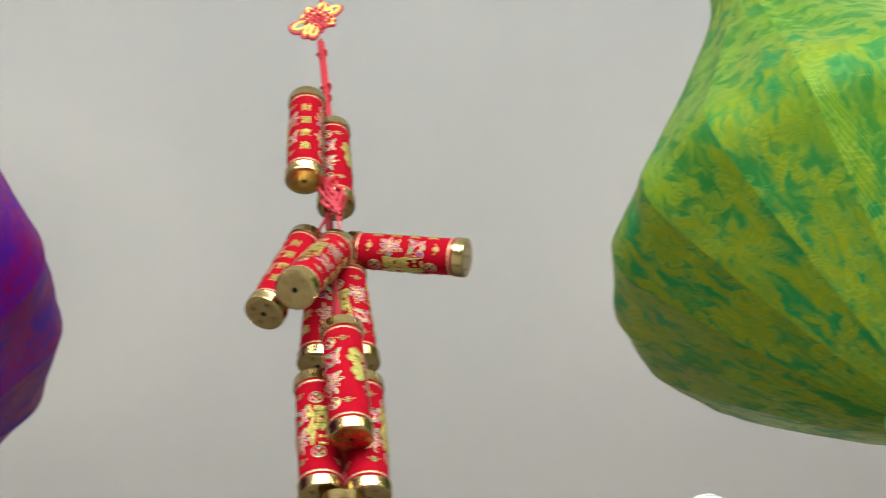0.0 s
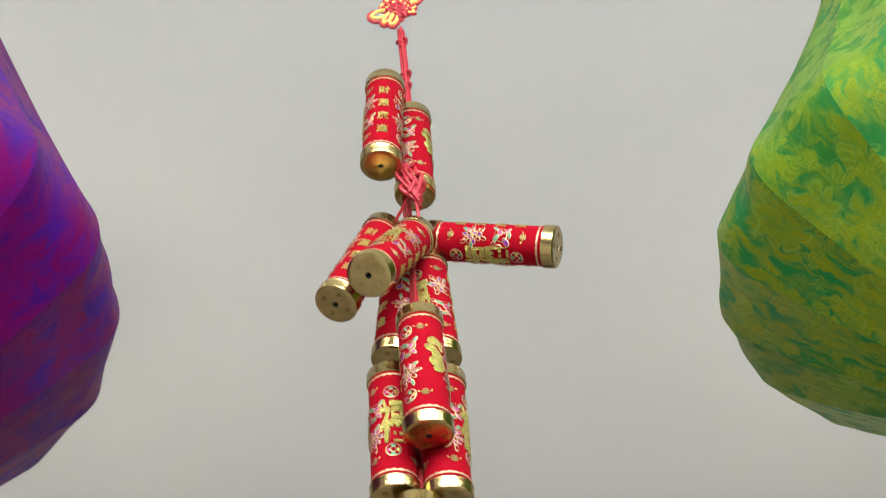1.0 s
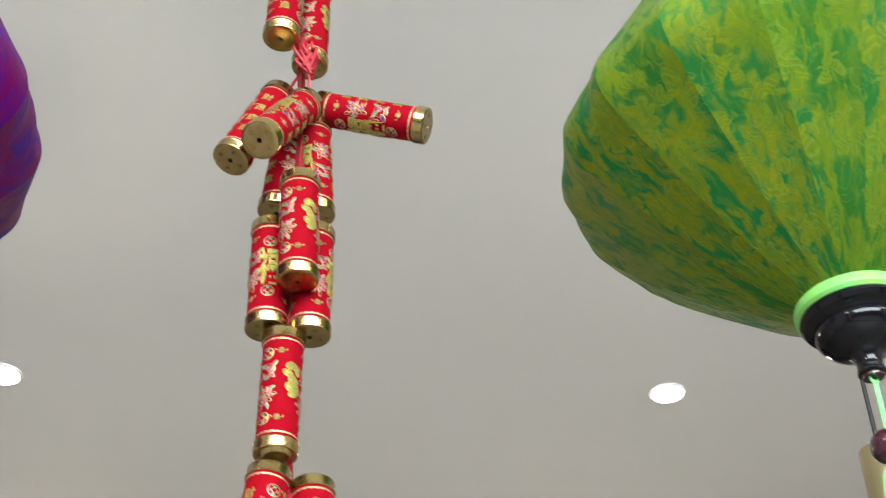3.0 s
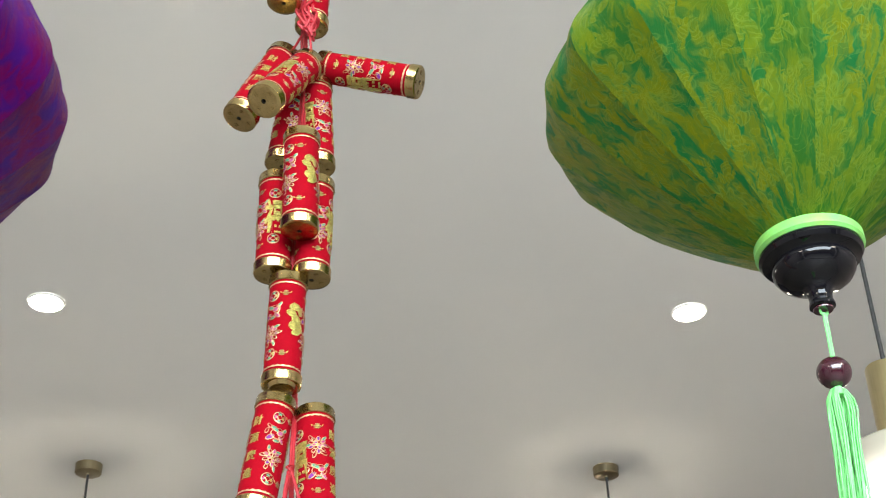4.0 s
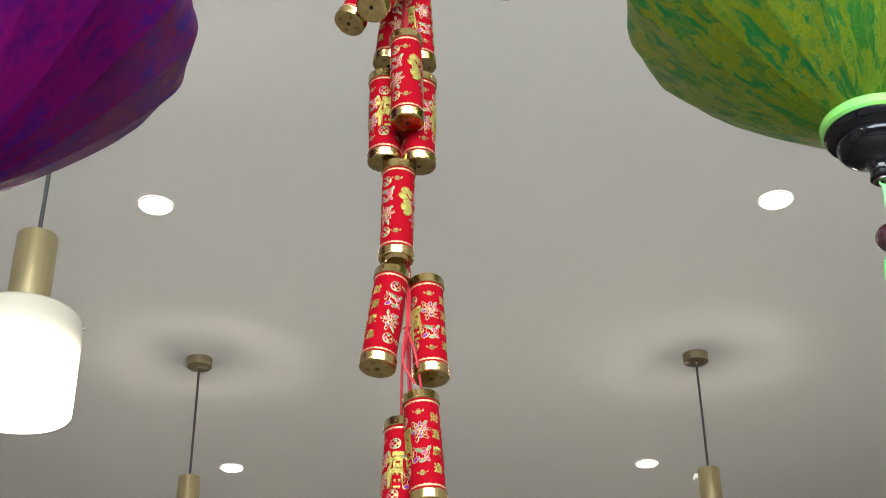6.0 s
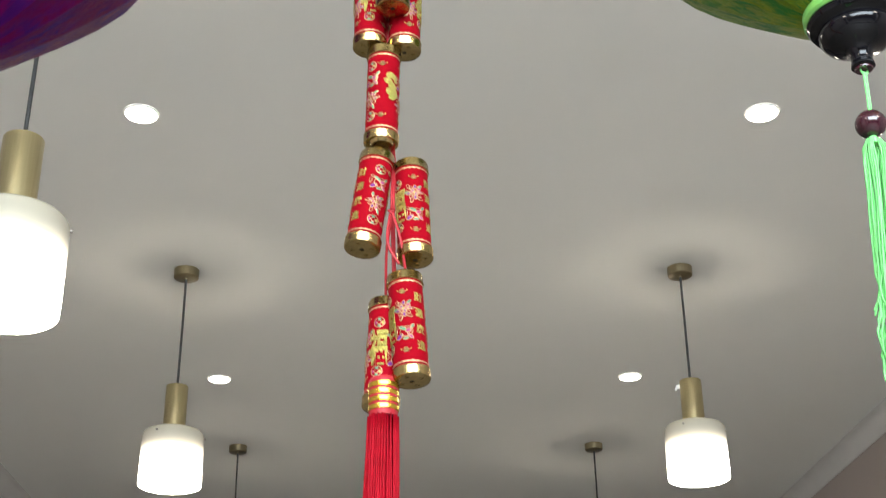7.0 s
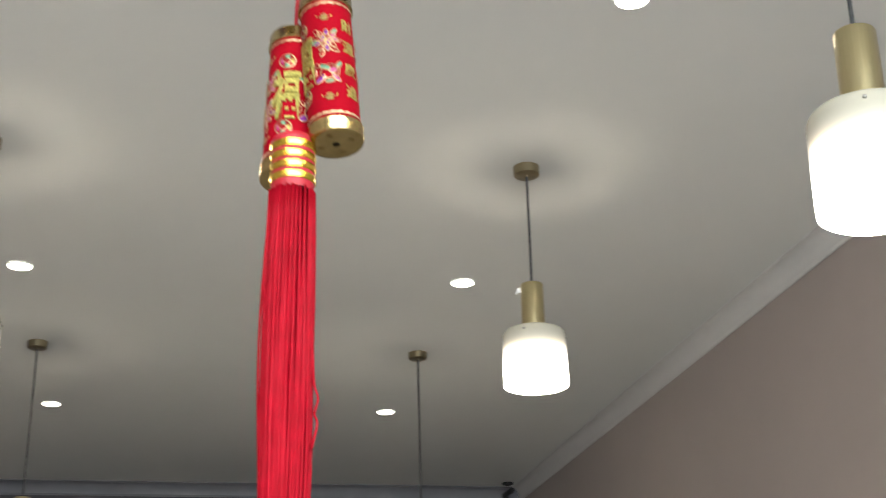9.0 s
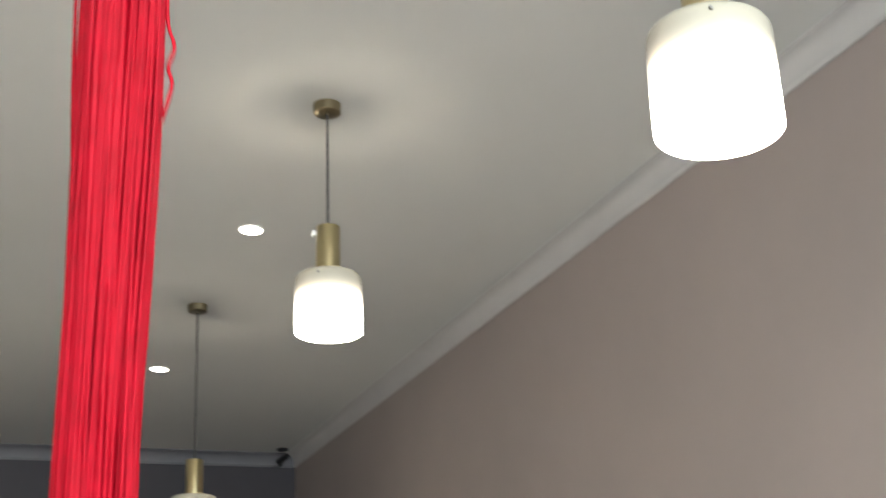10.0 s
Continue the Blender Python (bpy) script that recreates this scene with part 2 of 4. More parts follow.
    bsdf(m).inputs["Sheen Tint"].default_value = (*tint, 1)
    one = bump(m, calc(m, "ADD", calc(m, "MULTIPLY", leaves, 0.5), calc(m, "MULTIPLY", stitch, 0.5)), 0.45 * weave, 0.0007)
    two = bump(m, noise_tex(m, v, 26, 3), 0.3, 0.007, one)
    weft = node(m, "TexWave", Scale=430.0, Distortion=1.5, Detail=2.0)
    weft.bands_direction = "Y"
    link(m, uv.outputs[0], weft.inputs["Vector"])
    bump(m, weft.outputs["Fac"], 0.22, 0.0004, two)
    tr = node(m, "BsdfTranslucent")
    # the light that comes through takes the colour of the other thread
    link(m, mixed(m, 1.0, col, through_tint, "MULTIPLY"), tr.inputs["Color"])
    ms = node(m, "MixShader")
    ms.inputs[0].default_value = 0.36
    out = m.node_tree.nodes["Material Output"]
    link(m, bsdf(m).outputs[0], ms.inputs[1])
    link(m, tr.outputs[0], ms.inputs[2])
    link(m, ms.outputs[0], out.inputs["Surface"])
    return m


M_SILKGREEN = silk("green damask silk", ((0.016, 0.185, 0.046), (0.038, 0.17, 0.018)), ((0.205, 0.25, 0.006), (0.155, 0.27, 0.016)), (0.36, 0.54, 0.09), 0.0, 0.10, (0.62, 1.0, 0.45), (1.8, 1.05, 0.25))
M_SILKPURPLE = silk("purple damask silk", ((0.045, 0.008, 0.21), (0.06, 0.003, 0.085)), ((0.155, 0.001, 0.055), (0.15, 0.002, 0.080)), (0.20, 0.008, 0.13), 3.7, 0.20, (1.0, 0.25, 0.85), (1.3, 1.0, 0.8), 0.4)
bsdf(M_SILKPURPLE).inputs["Specular IOR Level"].default_value = 0.12
bsdf(M_SILKPURPLE).inputs["Sheen Weight"].default_value = 0.03
M_RIBBONGREEN = varied("light green ribbon", (0.15, 0.52, 0.13), (0.24, 0.52, 0.09), 60, 0.45, grain=500, relief=0.5)
M_RIBBONPURPLE = varied("magenta ribbon", (0.36, 0.015, 0.22), (0.28, 0.01, 0.20), 60, 0.45, grain=500, relief=0.5)


# ---- mesh tools ----
def mesh_of(name, bm, mats, smooth=True):
    me = bpy.data.meshes.new(name)
    bmesh.ops.recalc_face_normals(bm, faces=bm.faces[:])
    bm.to_mesh(me)
    bm.free()
    for m in mats if isinstance(mats, (list, tuple)) else [mats]:
        me.materials.append(m)
    if smooth:
        me.shade_smooth()
        me.set_sharp_from_angle(angle=radians(38))
    return me


def part(name, bm, mats, parent=None, label="", smooth=True):
    me = bm if isinstance(bm, bpy.types.Mesh) else mesh_of(name, bm, mats, smooth)
    ob = new(name, me)
    if parent is not None:
        ob.parent = parent
    if label:
        tagged(ob, label)
    return ob


def thing(name, at, label, category, group="", kind=""):
    ob = new(name)
    ob.empty_display_size = 0.05
    ob.location = at
    return tagged(ob, label, category, group, kind)


def box(bm, lo, hi, bevel=0.0):
    r = bmesh.ops.create_cube(bm, size=1)
    for v in r["verts"]:
        v.co = Vector([lo[i] + (v.co[i] + 0.5) * (hi[i] - lo[i]) for i in range(3)])
    if bevel:
        es = list({e for v in r["verts"] for e in v.link_edges})
        bmesh.ops.bevel(bm, geom=es, offset=bevel, segments=2, affect="EDGES", profile=0.6)
    return bm


def lathe(profile, n=32, bm=None, mat=0, centre=(0, 0)):
    """Spins a profile of (radius, height) about the z axis."""
    bm = bm or bmesh.new()
    rings = []
    for r, z in profile:
        if r < 1e-6:
            rings.append([bm.verts.new((centre[0], centre[1], z))])
        else:
            rings.append([bm.verts.new((centre[0] + r * math.cos(a), centre[1] + r * math.sin(a), z)) for a in [2 * math.pi * k / n for k in range(n)]])
    for a, b in zip(rings, rings[1:]):
        for k in range(n):
            q = [a[k % len(a)], a[(k + 1) % len(a)], b[(k + 1) % len(b)], b[k % len(b)]]
            q = list(dict.fromkeys(q))
            if len(q) > 2:
                bm.faces.new(q).material_index = mat
    return bm


def tube(bm, pts, r, sides=6, closed=False, mat=0, ends=True):
    """Sweeps a round section along points; r is one radius or one for each point."""
    pts = [Vector(p) for p in pts]
    n = len(pts)
    rr = r if isinstance(r, (list, tuple)) else [r] * n
    rings, ref = [], None
    for i, p in enumerate(pts):
        d = (pts[(i + 1) % n] - pts[i - 1]) if closed else (pts[min(i + 1, n - 1)] - pts[max(i - 1, 0)])
        d.normalize()
        if ref is None:
            ref = d.orthogonal()
        ref = (ref - d * ref.dot(d)).normalized()
        side = d.cross(ref)
        rings.append([bm.verts.new(p + rr[i] * (math.cos(a) * ref + math.sin(a) * side)) for a in [2 * math.pi * k / sides for k in range(sides)]])
    for i in range(n if closed else n - 1):
        a, b = rings[i], rings[(i + 1) % n]
        for k in range(sides):
            bm.faces.new((a[k], a[(k + 1) % sides], b[(k + 1) % sides], b[k])).material_index = mat
    if ends and not closed:
        bm.faces.new(rings[0][::-1]).material_index = mat
        bm.faces.new(rings[-1]).material_index = mat
    return bm


def curve_pts(ctrl, n=40, closed=False):
    """Catmull-Rom points through control points."""
    c = [Vector(p) for p in ctrl]
    m = len(c)
    out = []
    spans = m if closed else m - 1
    for s in range(spans):
        p0, p1, p2, p3 = (c[(s + k) % m] if closed else c[max(0, min(m - 1, s + k))] for k in (-1, 0, 1, 2))
        for j in range(max(2, n // spans)):
            t = j / max(2, n // spans)
            out.append(0.5 * ((2 * p1) + (p2 - p0) * t + (2 * p0 - 5 * p1 + 4 * p2 - p3) * t * t + (3 * p1 - p0 - 3 * p2 + p3) * t ** 3))
    if not closed:
        out.append(c[-1])
    return out


def strands(name, paths, r, mat, parent, label="", sides=4):
    """Many thin round threads in one mesh."""
    verts, faces = [], []
    for pts in paths:
        pts = np.array(pts)
        d = np.gradient(pts, axis=0)
        d /= np.linalg.norm(d, axis=1, keepdims=True) + 1e-9
        ref = np.cross(d, np.array([0.3, 1.0, 0.1]))
        ref /= np.linalg.norm(ref, axis=1, keepdims=True) + 1e-9
        sd = np.cross(d, ref)
        for k in range(sides):
            a = 2 * math.pi * k / sides
            verts.append(pts + r * (math.cos(a) * ref + math.sin(a) * sd))
        n = len(pts)
        verts[-sides:] = [np.stack(verts[-sides:], 1).reshape(-1, 3)]
        base = sum(len(v) for v in verts[:-1])
        for i in range(n - 1):
            for k in range(sides):
                a, b = base + i * sides + k, base + i * sides + (k + 1) % sides
                faces.append((a, b, b + sides, a + sides))
        faces.append(tuple(base + k for k in range(sides)))
        faces.append(tuple(base + (n - 1) * sides + k for k in range(sides)))
    me = bpy.data.meshes.new(name)
    me.from_pydata(np.concatenate(verts).tolist(), [], faces)
    me.materials.append(mat)
    me.shade_smooth()
    ob = new(name, me)
    ob.parent = parent
    return tagged(ob, label, kind="stuff")


# ---- the room ----
def slab(name, lo, hi, mat, label, bevel=0.0):
    return tagged(part(name, box(bmesh.new(), lo, hi, bevel), mat, smooth=False), label, "wall" if "wall" in name else name, kind="structure")


slab("floor", (X_LEFT - 0.2, Y_BACK - 3, -0.2), (X_RIGHT + 0.2, Y_FAR + 0.2, 0.0), M_FLOOR, "plain grey-brown floor of the shop")
slab("ceiling", (X_LEFT - 0.2, Y_BACK - 0.2, CEIL), (X_RIGHT + 0.2, Y_FAR + 0.2, CEIL + 0.2), M_CEIL, "smooth white painted plasterboard ceiling")
slab("wall_east", (X_RIGHT, Y_BACK, 0), (X_RIGHT + 0.2, Y_FAR, CEIL), M_WALL, "plain taupe painted plaster wall")
slab("wall_west", (X_LEFT - 0.2, Y_BACK, 0), (X_LEFT, Y_FAR, CEIL), M_WALL, "plain taupe painted plaster wall")
slab("wall_north", (X_LEFT - 0.2, Y_FAR, 0), (X_RIGHT + 0.2, Y_FAR + 0.2, CEIL), M_FAR, "dark charcoal painted wall at the end")
# the shopfront behind the walk, one wide opening to the daylight
bm = bmesh.new()
box(bm, (X_LEFT - 0.2, Y_BACK - 0.2, 0), (-1.8, Y_BACK, CEIL))
box(bm, (1.9, Y_BACK - 0.2, 0), (X_RIGHT + 0.2, Y_BACK, CEIL))
box(bm, (-1.8, Y_BACK - 0.2, 3.3), (1.9, Y_BACK, CEIL))
box(bm, (-1.8, Y_BACK - 0.2, 0), (1.9, Y_BACK, 0.2))
tagged(part("wall_south", bm, M_WALL, smooth=False), "taupe shopfront wall with one wide opening", "wall", kind="structure")


def cornice(name, a, b, inward, label, paint):
    """A cove cornice along the ceiling from a to b; inward points into the room."""
    drop, out = 0.09, 0.075
    prof = [(0, -drop), (0.008, -drop), (0.010, -drop + 0.010)]
    for k in range(9):
        t = math.pi / 2 * k / 8
        prof.append((0.012 + (out - 0.022) * (1 - math.cos(t)), -drop + 0.012 + (drop - 0.020) * math.sin(t)))
    prof += [(out - 0.002, -0.007), (out, -0.005), (out, 0.0), (0, 0.0)]
    bm = bmesh.new()
    rows = []
    for p in (a, b):
        rows.append([bm.verts.new((p[0] + inward[0] * u, p[1] + inward[1] * u, CEIL - 0.0005 + v)) for u, v in prof])
    n = len(prof)
    for k in range(n):
        bm.faces.new((rows[0][k], rows[0][(k + 1) % n], rows[1][(k + 1) % n], rows[1][k]))
    bm.faces.new(rows[0])
    bm.faces.new(rows[1][::-1])
    tagged(part(name, bm, paint), label, "cornice", kind="structure")


cornice("trim_east", (X_RIGHT, Y_BACK), (X_RIGHT, Y_FAR), (-1, 0), "off-white moulded plaster cornice", M_CORNICE)
cornice("trim_west", (X_LEFT, Y_BACK), (X_LEFT, Y_FAR), (1, 0), "off-white moulded plaster cornice", M_CORNICE)
cornice("trim_north", (X_LEFT, Y_FAR), (X_RIGHT, Y_FAR), (0, -1), "moulded plaster cornice, darker than the side ones", M_CORNICEFAR)

# pale column in the far corner, with a red board beside it
slab("pillar", (-2.18, 5.41, 0), (-2.035, Y_FAR - 0.001, CEIL - 0.002), M_PALE, "pale painted square pillar by the end wall", 0.004)
slab("red_board", (-2.217, 5.38, 0.0), (-2.183, 5.45, CEIL - 0.05), M_REDBOARD, "narrow red painted board beside the pillar", 0.003)

# small dark camera on a bracket in the far corner
sec = thing("security_camera", (2.09, 6.0, CEIL - 0.075), "small black security camera on the corner cornice", "camera")
part("body", lathe([(0, -0.07), (0.016, -0.07), (0.020, -0.06), (0.020, 0.04), (0.014, 0.05), (0, 0.05)], 20), M_BLACK, sec).matrix_basis = pose(0, -0.03, 0, 80, 0, 20)
part("bracket", tube(bmesh.new(), [(0, 0, 0), (0.02, 0.05, 0.01), (0.03, 0.14, 0.0), (0.03, 0.199, 0.0)], 0.012, 10), M_BLACK, sec)
part("ceiling_plate", lathe([(0, 0.074), (0.04, 0.074), (0.04, 0.062), (0.02, 0.055), (0, 0.05)], 20), M_BLACK, sec)


# ---- downlights ----
def downlight():
    ob = thing("downlight", (0, 0, 0), "round recessed white downlight, switched on", "downlight", "ceiling downlights")
    part("rim", lathe([(0.0455, -0.002), (0.0455, -0.005), (0.0475, -0.0055), (0.0500, -0.003), (0.0505, 0.0)], 40), M_SPOTRIM, ob)
    part("lens", lathe([(0, -0.0045), (0.028, -0.0045), (0.0445, -0.003), (0.0455, -0.001), (0, -0.001)], 40), M_SPOT, ob, "glowing warm white lens")
    return ob


first = downlight()
spots = [(-0.9, 0.0), (0.903, -0.047), (-0.912, 2.168), (0.906, 2.127), (-0.938, 4.21), (0.909, 4.198), (-0.9, -2.13), (0.9, -2.17)]
first.location = (*spots[0], CEIL - 0.0005)
for x, y in spots[1:]:
    copy_thing(first, pose(x, y, CEIL - 0.0005))


# ---- pendant lamps ----
def pendant(h):
    """h: from the ceiling to the top of the brass holder; the base is at the shade's lower rim."""
    ob = thing("pendant_lamp", (0, 0, 0), "brass pendant lamp with lit white opal glass shade", "pendant lamp", "pendant lamps in two rows")
    total = h + 0.165 + 0.190
    glass = [(0, 0.0035), (0.095, 0.0035), (0.1015, 0.001), (0.104, 0.003), (0.1045, 0.02), (0.1045, 0.167), (0.1035, 0.177), (0.100, 0.184), (0.095, 0.1885), (0.088, 0.190), (0.080, 0.1902)]
    sh = part("shade", lathe(glass, 64), M_OPAL, ob, "glowing opal glass cylinder, open on top")
    part("inner_glass", lathe([(0.0802, 0.1900), (0.0795, 0.188), (0.0802, 0.186), (0.086, 0.185), (0.092, 0.182), (0.097, 0.176), (0.100, 0.166), (0.100, 0.010), (0, 0.0095)], 64), M_INNER, sh, "plain white inner glass")
    for a in (-112, 8, 128):
        r = radians(a)
        s = part("screw", lathe([(0, 0.006), (0.0028, 0.005), (0.0036, 0.002), (0.0036, -0.002), (0, -0.002)], 12), M_SCREW, sh)
        s.matrix_basis = Matrix.Translation((0.1045 * math.cos(r), 0.1045 * math.sin(r), 0.169)) @ Matrix.Rotation(r, 4, "Z") @ Matrix.Rotation(radians(90), 4, "Y")
        bm = tube(bmesh.new(), [(0.036 * math.cos(r), 0.036 * math.sin(r), 0.191), (0.086 * math.cos(r), 0.086 * math.sin(r), 0.1885)], 0.002, 6)
        part("spoke", bm, M_BRASS, sh)
    part("bulb", lathe([(0, 0.026)] + [(0.031 * math.sin(math.pi * k / 12), 0.057 - 0.031 * math.cos(math.pi * k / 12)) for k in range(1, 12)] + [(0.012, 0.092), (0.012, 0.100), (0, 0.101)], 24), M_BULB, ob, "lit round bulb")
    part("bulb_socket", lathe([(0, 0.100), (0.016, 0.100), (0.017, 0.191), (0, 0.191)], 24), M_BRASS, ob)
    part("lamp_holder", lathe([(0, 0.1905), (0.038, 0.1905), (0.0383, 0.198), (0.038, 0.352), (0.0365, 0.355), (0.010, 0.3555), (0.007, 0.362), (0, 0.362)], 48), M_BRASS, ob, "brushed brass cylinder")
    part("flex", tube(bmesh.new(), [(0, 0, 0.355), (0.0006, 0, 0.355 + h * 0.5), (0, 0, total - 0.03)], 0.0042, 10), M_CORD, ob, "dark grey flex")
    part("canopy", lathe([(0, -0.037), (0.006, -0.037), (0.0065, -0.033), (0.040, -0.033), (0.0445, -0.030), (0.0455, -0.004), (0.0455, 0), (0, 0)], 48), M_BRASSDARK, ob, "aged brass ceiling disc").location = (0, 0, total)
    return ob, total


long_one, long_total = pendant(0.737)
short_one, short_total = pendant(0.446)
long_one.location = (-0.879, -1.07, CEIL - 0.0005 - long_total)
for x, y in ((-0.922, 3.142), (0.893, 3.108)):
    copy_thing(long_one, pose(x, y, CEIL - 0.0005 - long_total, 0, 0, 17))
copy_thing(long_one, pose(0.892, -1.055, CEIL - 0.004 - long_total, 0, 1.7, 0) @ pose(0, 0, 0, 0, 0, -9))
for x in (-0.9, 0.9):
    copy_thing(short_one, pose(x, -3.2, CEIL - 0.0005 - short_total))
short_one.location = (-0.908, 1.055, CEIL - 0.0005 - short_total)
tagged_one, tagged_total = pendant(0.438)
tagged_one.matrix_world = pose(0.877, 1.01, CEIL - 0.0006 - tagged_total, 0, 0.7, 0) @ pose(0, 0, 0, 0, 0, -12)
bm = box(bmesh.new(), (-0.051, -0.012, 0.323), (-0.0375, 0.002, 0.339), 0.002)
box(bm, (-0.055, -0.014, 0.315), (-0.049, -0.004, 0.327), 0.0015)
part("tag", bm, M_STICKER, tagged_one, "small white plastic tag")


# ---- silk lanterns ----
RIBS = 18
LPROF = [(0.042, 0.000), (0.080, 0.025), (0.119, 0.057), (0.156, 0.090), (0.1755, 0.110), (0.189, 0.124), (0.197, 0.138), (0.199, 0.153), (0.194, 0.171), (0.173, 0.205), (0.142, 0.256), (0.112, 0.308), (0.087, 0.352), (0.064, 0.397), (0.045, 0.440), (0.034, 0.490), (0.031, 0.535)]


LCURVE = curve_pts([(r, 0, z) for r, z in LPROF], 140)


def profile_at(t):
    x = t * (len(LCURVE) - 1)
    i = min(int(x), len(LCURVE) - 2)
    p = LCURVE[i].lerp(LCURVE[i + 1], x - i)
    return p.x, p.z


def small(profile, k=0.83):
    return [(r * k, z * k) for r, z in profile]


def silk_lantern(label, silk_mat, ribbon, seed, full=0.0):
    """Base at the lower rim's centre. Fabric panels are stretched between bent ribs and sag a little between them."""
    ob = thing("silk_lantern", (0, 0, 0), label, "lantern", "hanging silk lanterns")
    rnd = random.Random(seed)
    rows, cols = 56, 8
    for k in range(RIBS):
        a0, a1 = 2 * math.pi * k / RIBS, 2 * math.pi * (k + 1) / RIBS
        sag0, tilt, fold = rnd.uniform(0.5, 1.1), rnd.uniform(-0.4, 0.4), rnd.uniform(0, 6.3)
        taut = rnd.uniform(0.75, 1.2)
        bm = bmesh.new()
        cloth = bm.loops.layers.uv.new("cloth")
        place, along, before = {}, 0.0, None
        grid = []
        for i in range(rows + 1):
            t = i / rows
            r, z = profile_at(t)
            r += full * math.sin(math.pi * min(1.0, t / 0.52))
            along += math.hypot(r - before[0], z - before[1]) if before else 0.0
            before = (r, z)
            line = []
            for j in range(cols + 1):
                u = j / cols
                a = a0 + (a1 - a0) * u
                # straight chord between the ribs, pulled in a little more in the middle of the panel
                chord = (math.cos((a1 - a0) / 2) / math.cos((u - 0.5) * (a1 - a0))) ** taut
                pull = 1 - 0.008 * sag0 * math.sin(math.pi * u) * math.sin(math.pi * min(1, t * 1.15)) ** 0.7
                wr = 0.0022 * math.sin(math.pi * u) * math.sin(14 * t + 5 * (u + tilt) + fold) * math.sin(math.pi * t)
                wr += 0.004 * math.sin(math.pi * u) * noise.noise(Vector((u * 2.2 + seed, t * 7 + k * 3.1, seed))) * math.sin(math.pi * t)
                rad = r * 0.975 * chord * pull + 0.7 * wr
                line.append(bm.verts.new((rad * math.cos(a), rad * math.sin(a), z + 0.5 * wr)))
                place[line[-1]] = (k * 0.073 + (u - 0.5) * (a1 - a0) * (0.5 * r + 0.09), along + seed)
            grid.append(line)
        for i in range(rows):
            for j in range(cols):
                for lp in bm.faces.new((grid[i][j], grid[i][j + 1], grid[i + 1][j + 1], grid[i + 1][j])).loops:
                    lp[cloth].uv = place[lp.vert]
        part("silk_panel", bm, silk_mat, ob)
        rib = [(max(0.01, profile_at(i / 40)[0] * 0.966 - 0.0045) * math.cos(a0), max(0.01, profile_at(i / 40)[0] * 0.966 - 0.0045) * math.sin(a0), profile_at(i / 40)[1]) for i in range(41)]
        part("rib", tube(bmesh.new(), rib, 0.0021, 6), M_BEAD, ob)
    part("ribbon", lathe(small([(0.040, 0.004), (0.0475, 0.003), (0.0505, -0.001), (0.0505, -0.009), (0.048, -0.012), (0.042, -0.012)]), 48), ribbon, ob, "gathered bright ribbon round the rim")
    part("base_cap", lathe(small([(0, -0.010), (0.0440, -0.0100), (0.0475, -0.0125), (0.0480, -0.0155), (0.0455, -0.0195), (0.0395, -0.0215), (0.0370, -0.0235), (0.0385, -0.027), (0.0375, -0.033), (0.0330, -0.0395), (0.0240, -0.0455), (0.0165, -0.0485), (0.0125, -0.0520), (0.0108, -0.0580), (0.0108, -0.0640), (0.0118, -0.0665), (0.0118, -0.0690), (0.0095, -0.0705), (0, -0.0705)]), 48), M_LACQUER, ob, "turned black lacquered wood cap")
    part("cap_tip", lathe(small([(0, -0.0700), (0.0088, -0.0700), (0.0092, -0.0715), (0.0088, -0.0728), (0, -0.0730)]), 32), M_BEAD, ob, "dark red cut end of the cap")
    part("top_cap", lathe([(0, 0.530), (0.035, 0.530), (0.037, 0.538), (0.034, 0.548), (0.026, 0.556), (0.011, 0.578), (0.008, 0.592), (0, 0.593)], 40), M_LACQUER, ob, "turned black lacquered wood cap")
    return ob


def hanging_cord(ob, z0, mat, r=0.0016):
    part("hanging_cord", tube(bmesh.new(), [(0, 0, z0), (0.001, 0.001, (z0 + (CEIL - ob.location.z) / ob.scale.z) / 2), (0, 0, (CEIL - ob.location.z) / ob.scale.z)], r, 6), mat, ob)


G_AT = (0.191, -2.295, 2.160)
green = silk_lantern("green and gold damask silk lantern with green tassel", M_SILKGREEN, M_RIBBONGREEN, 1)
green.location = G_AT
green.rotation_euler = (0, 0, radians(18))
hanging_cord(green, 0.585, M_GREENCORD)
P_AT = (-0.577, -2.295, 2.102)
purple = silk_lantern("purple and blue damask silk lantern", M_SILKPURPLE, M_RIBBONPURPLE, 2, 0.0105)
purple.location = P_AT
purple.rotation_euler = (0, 0, radians(8))
purple.scale = (0.958, 0.958, 1.2)
hanging_cord(purple, 0.585, M_REDCORD)


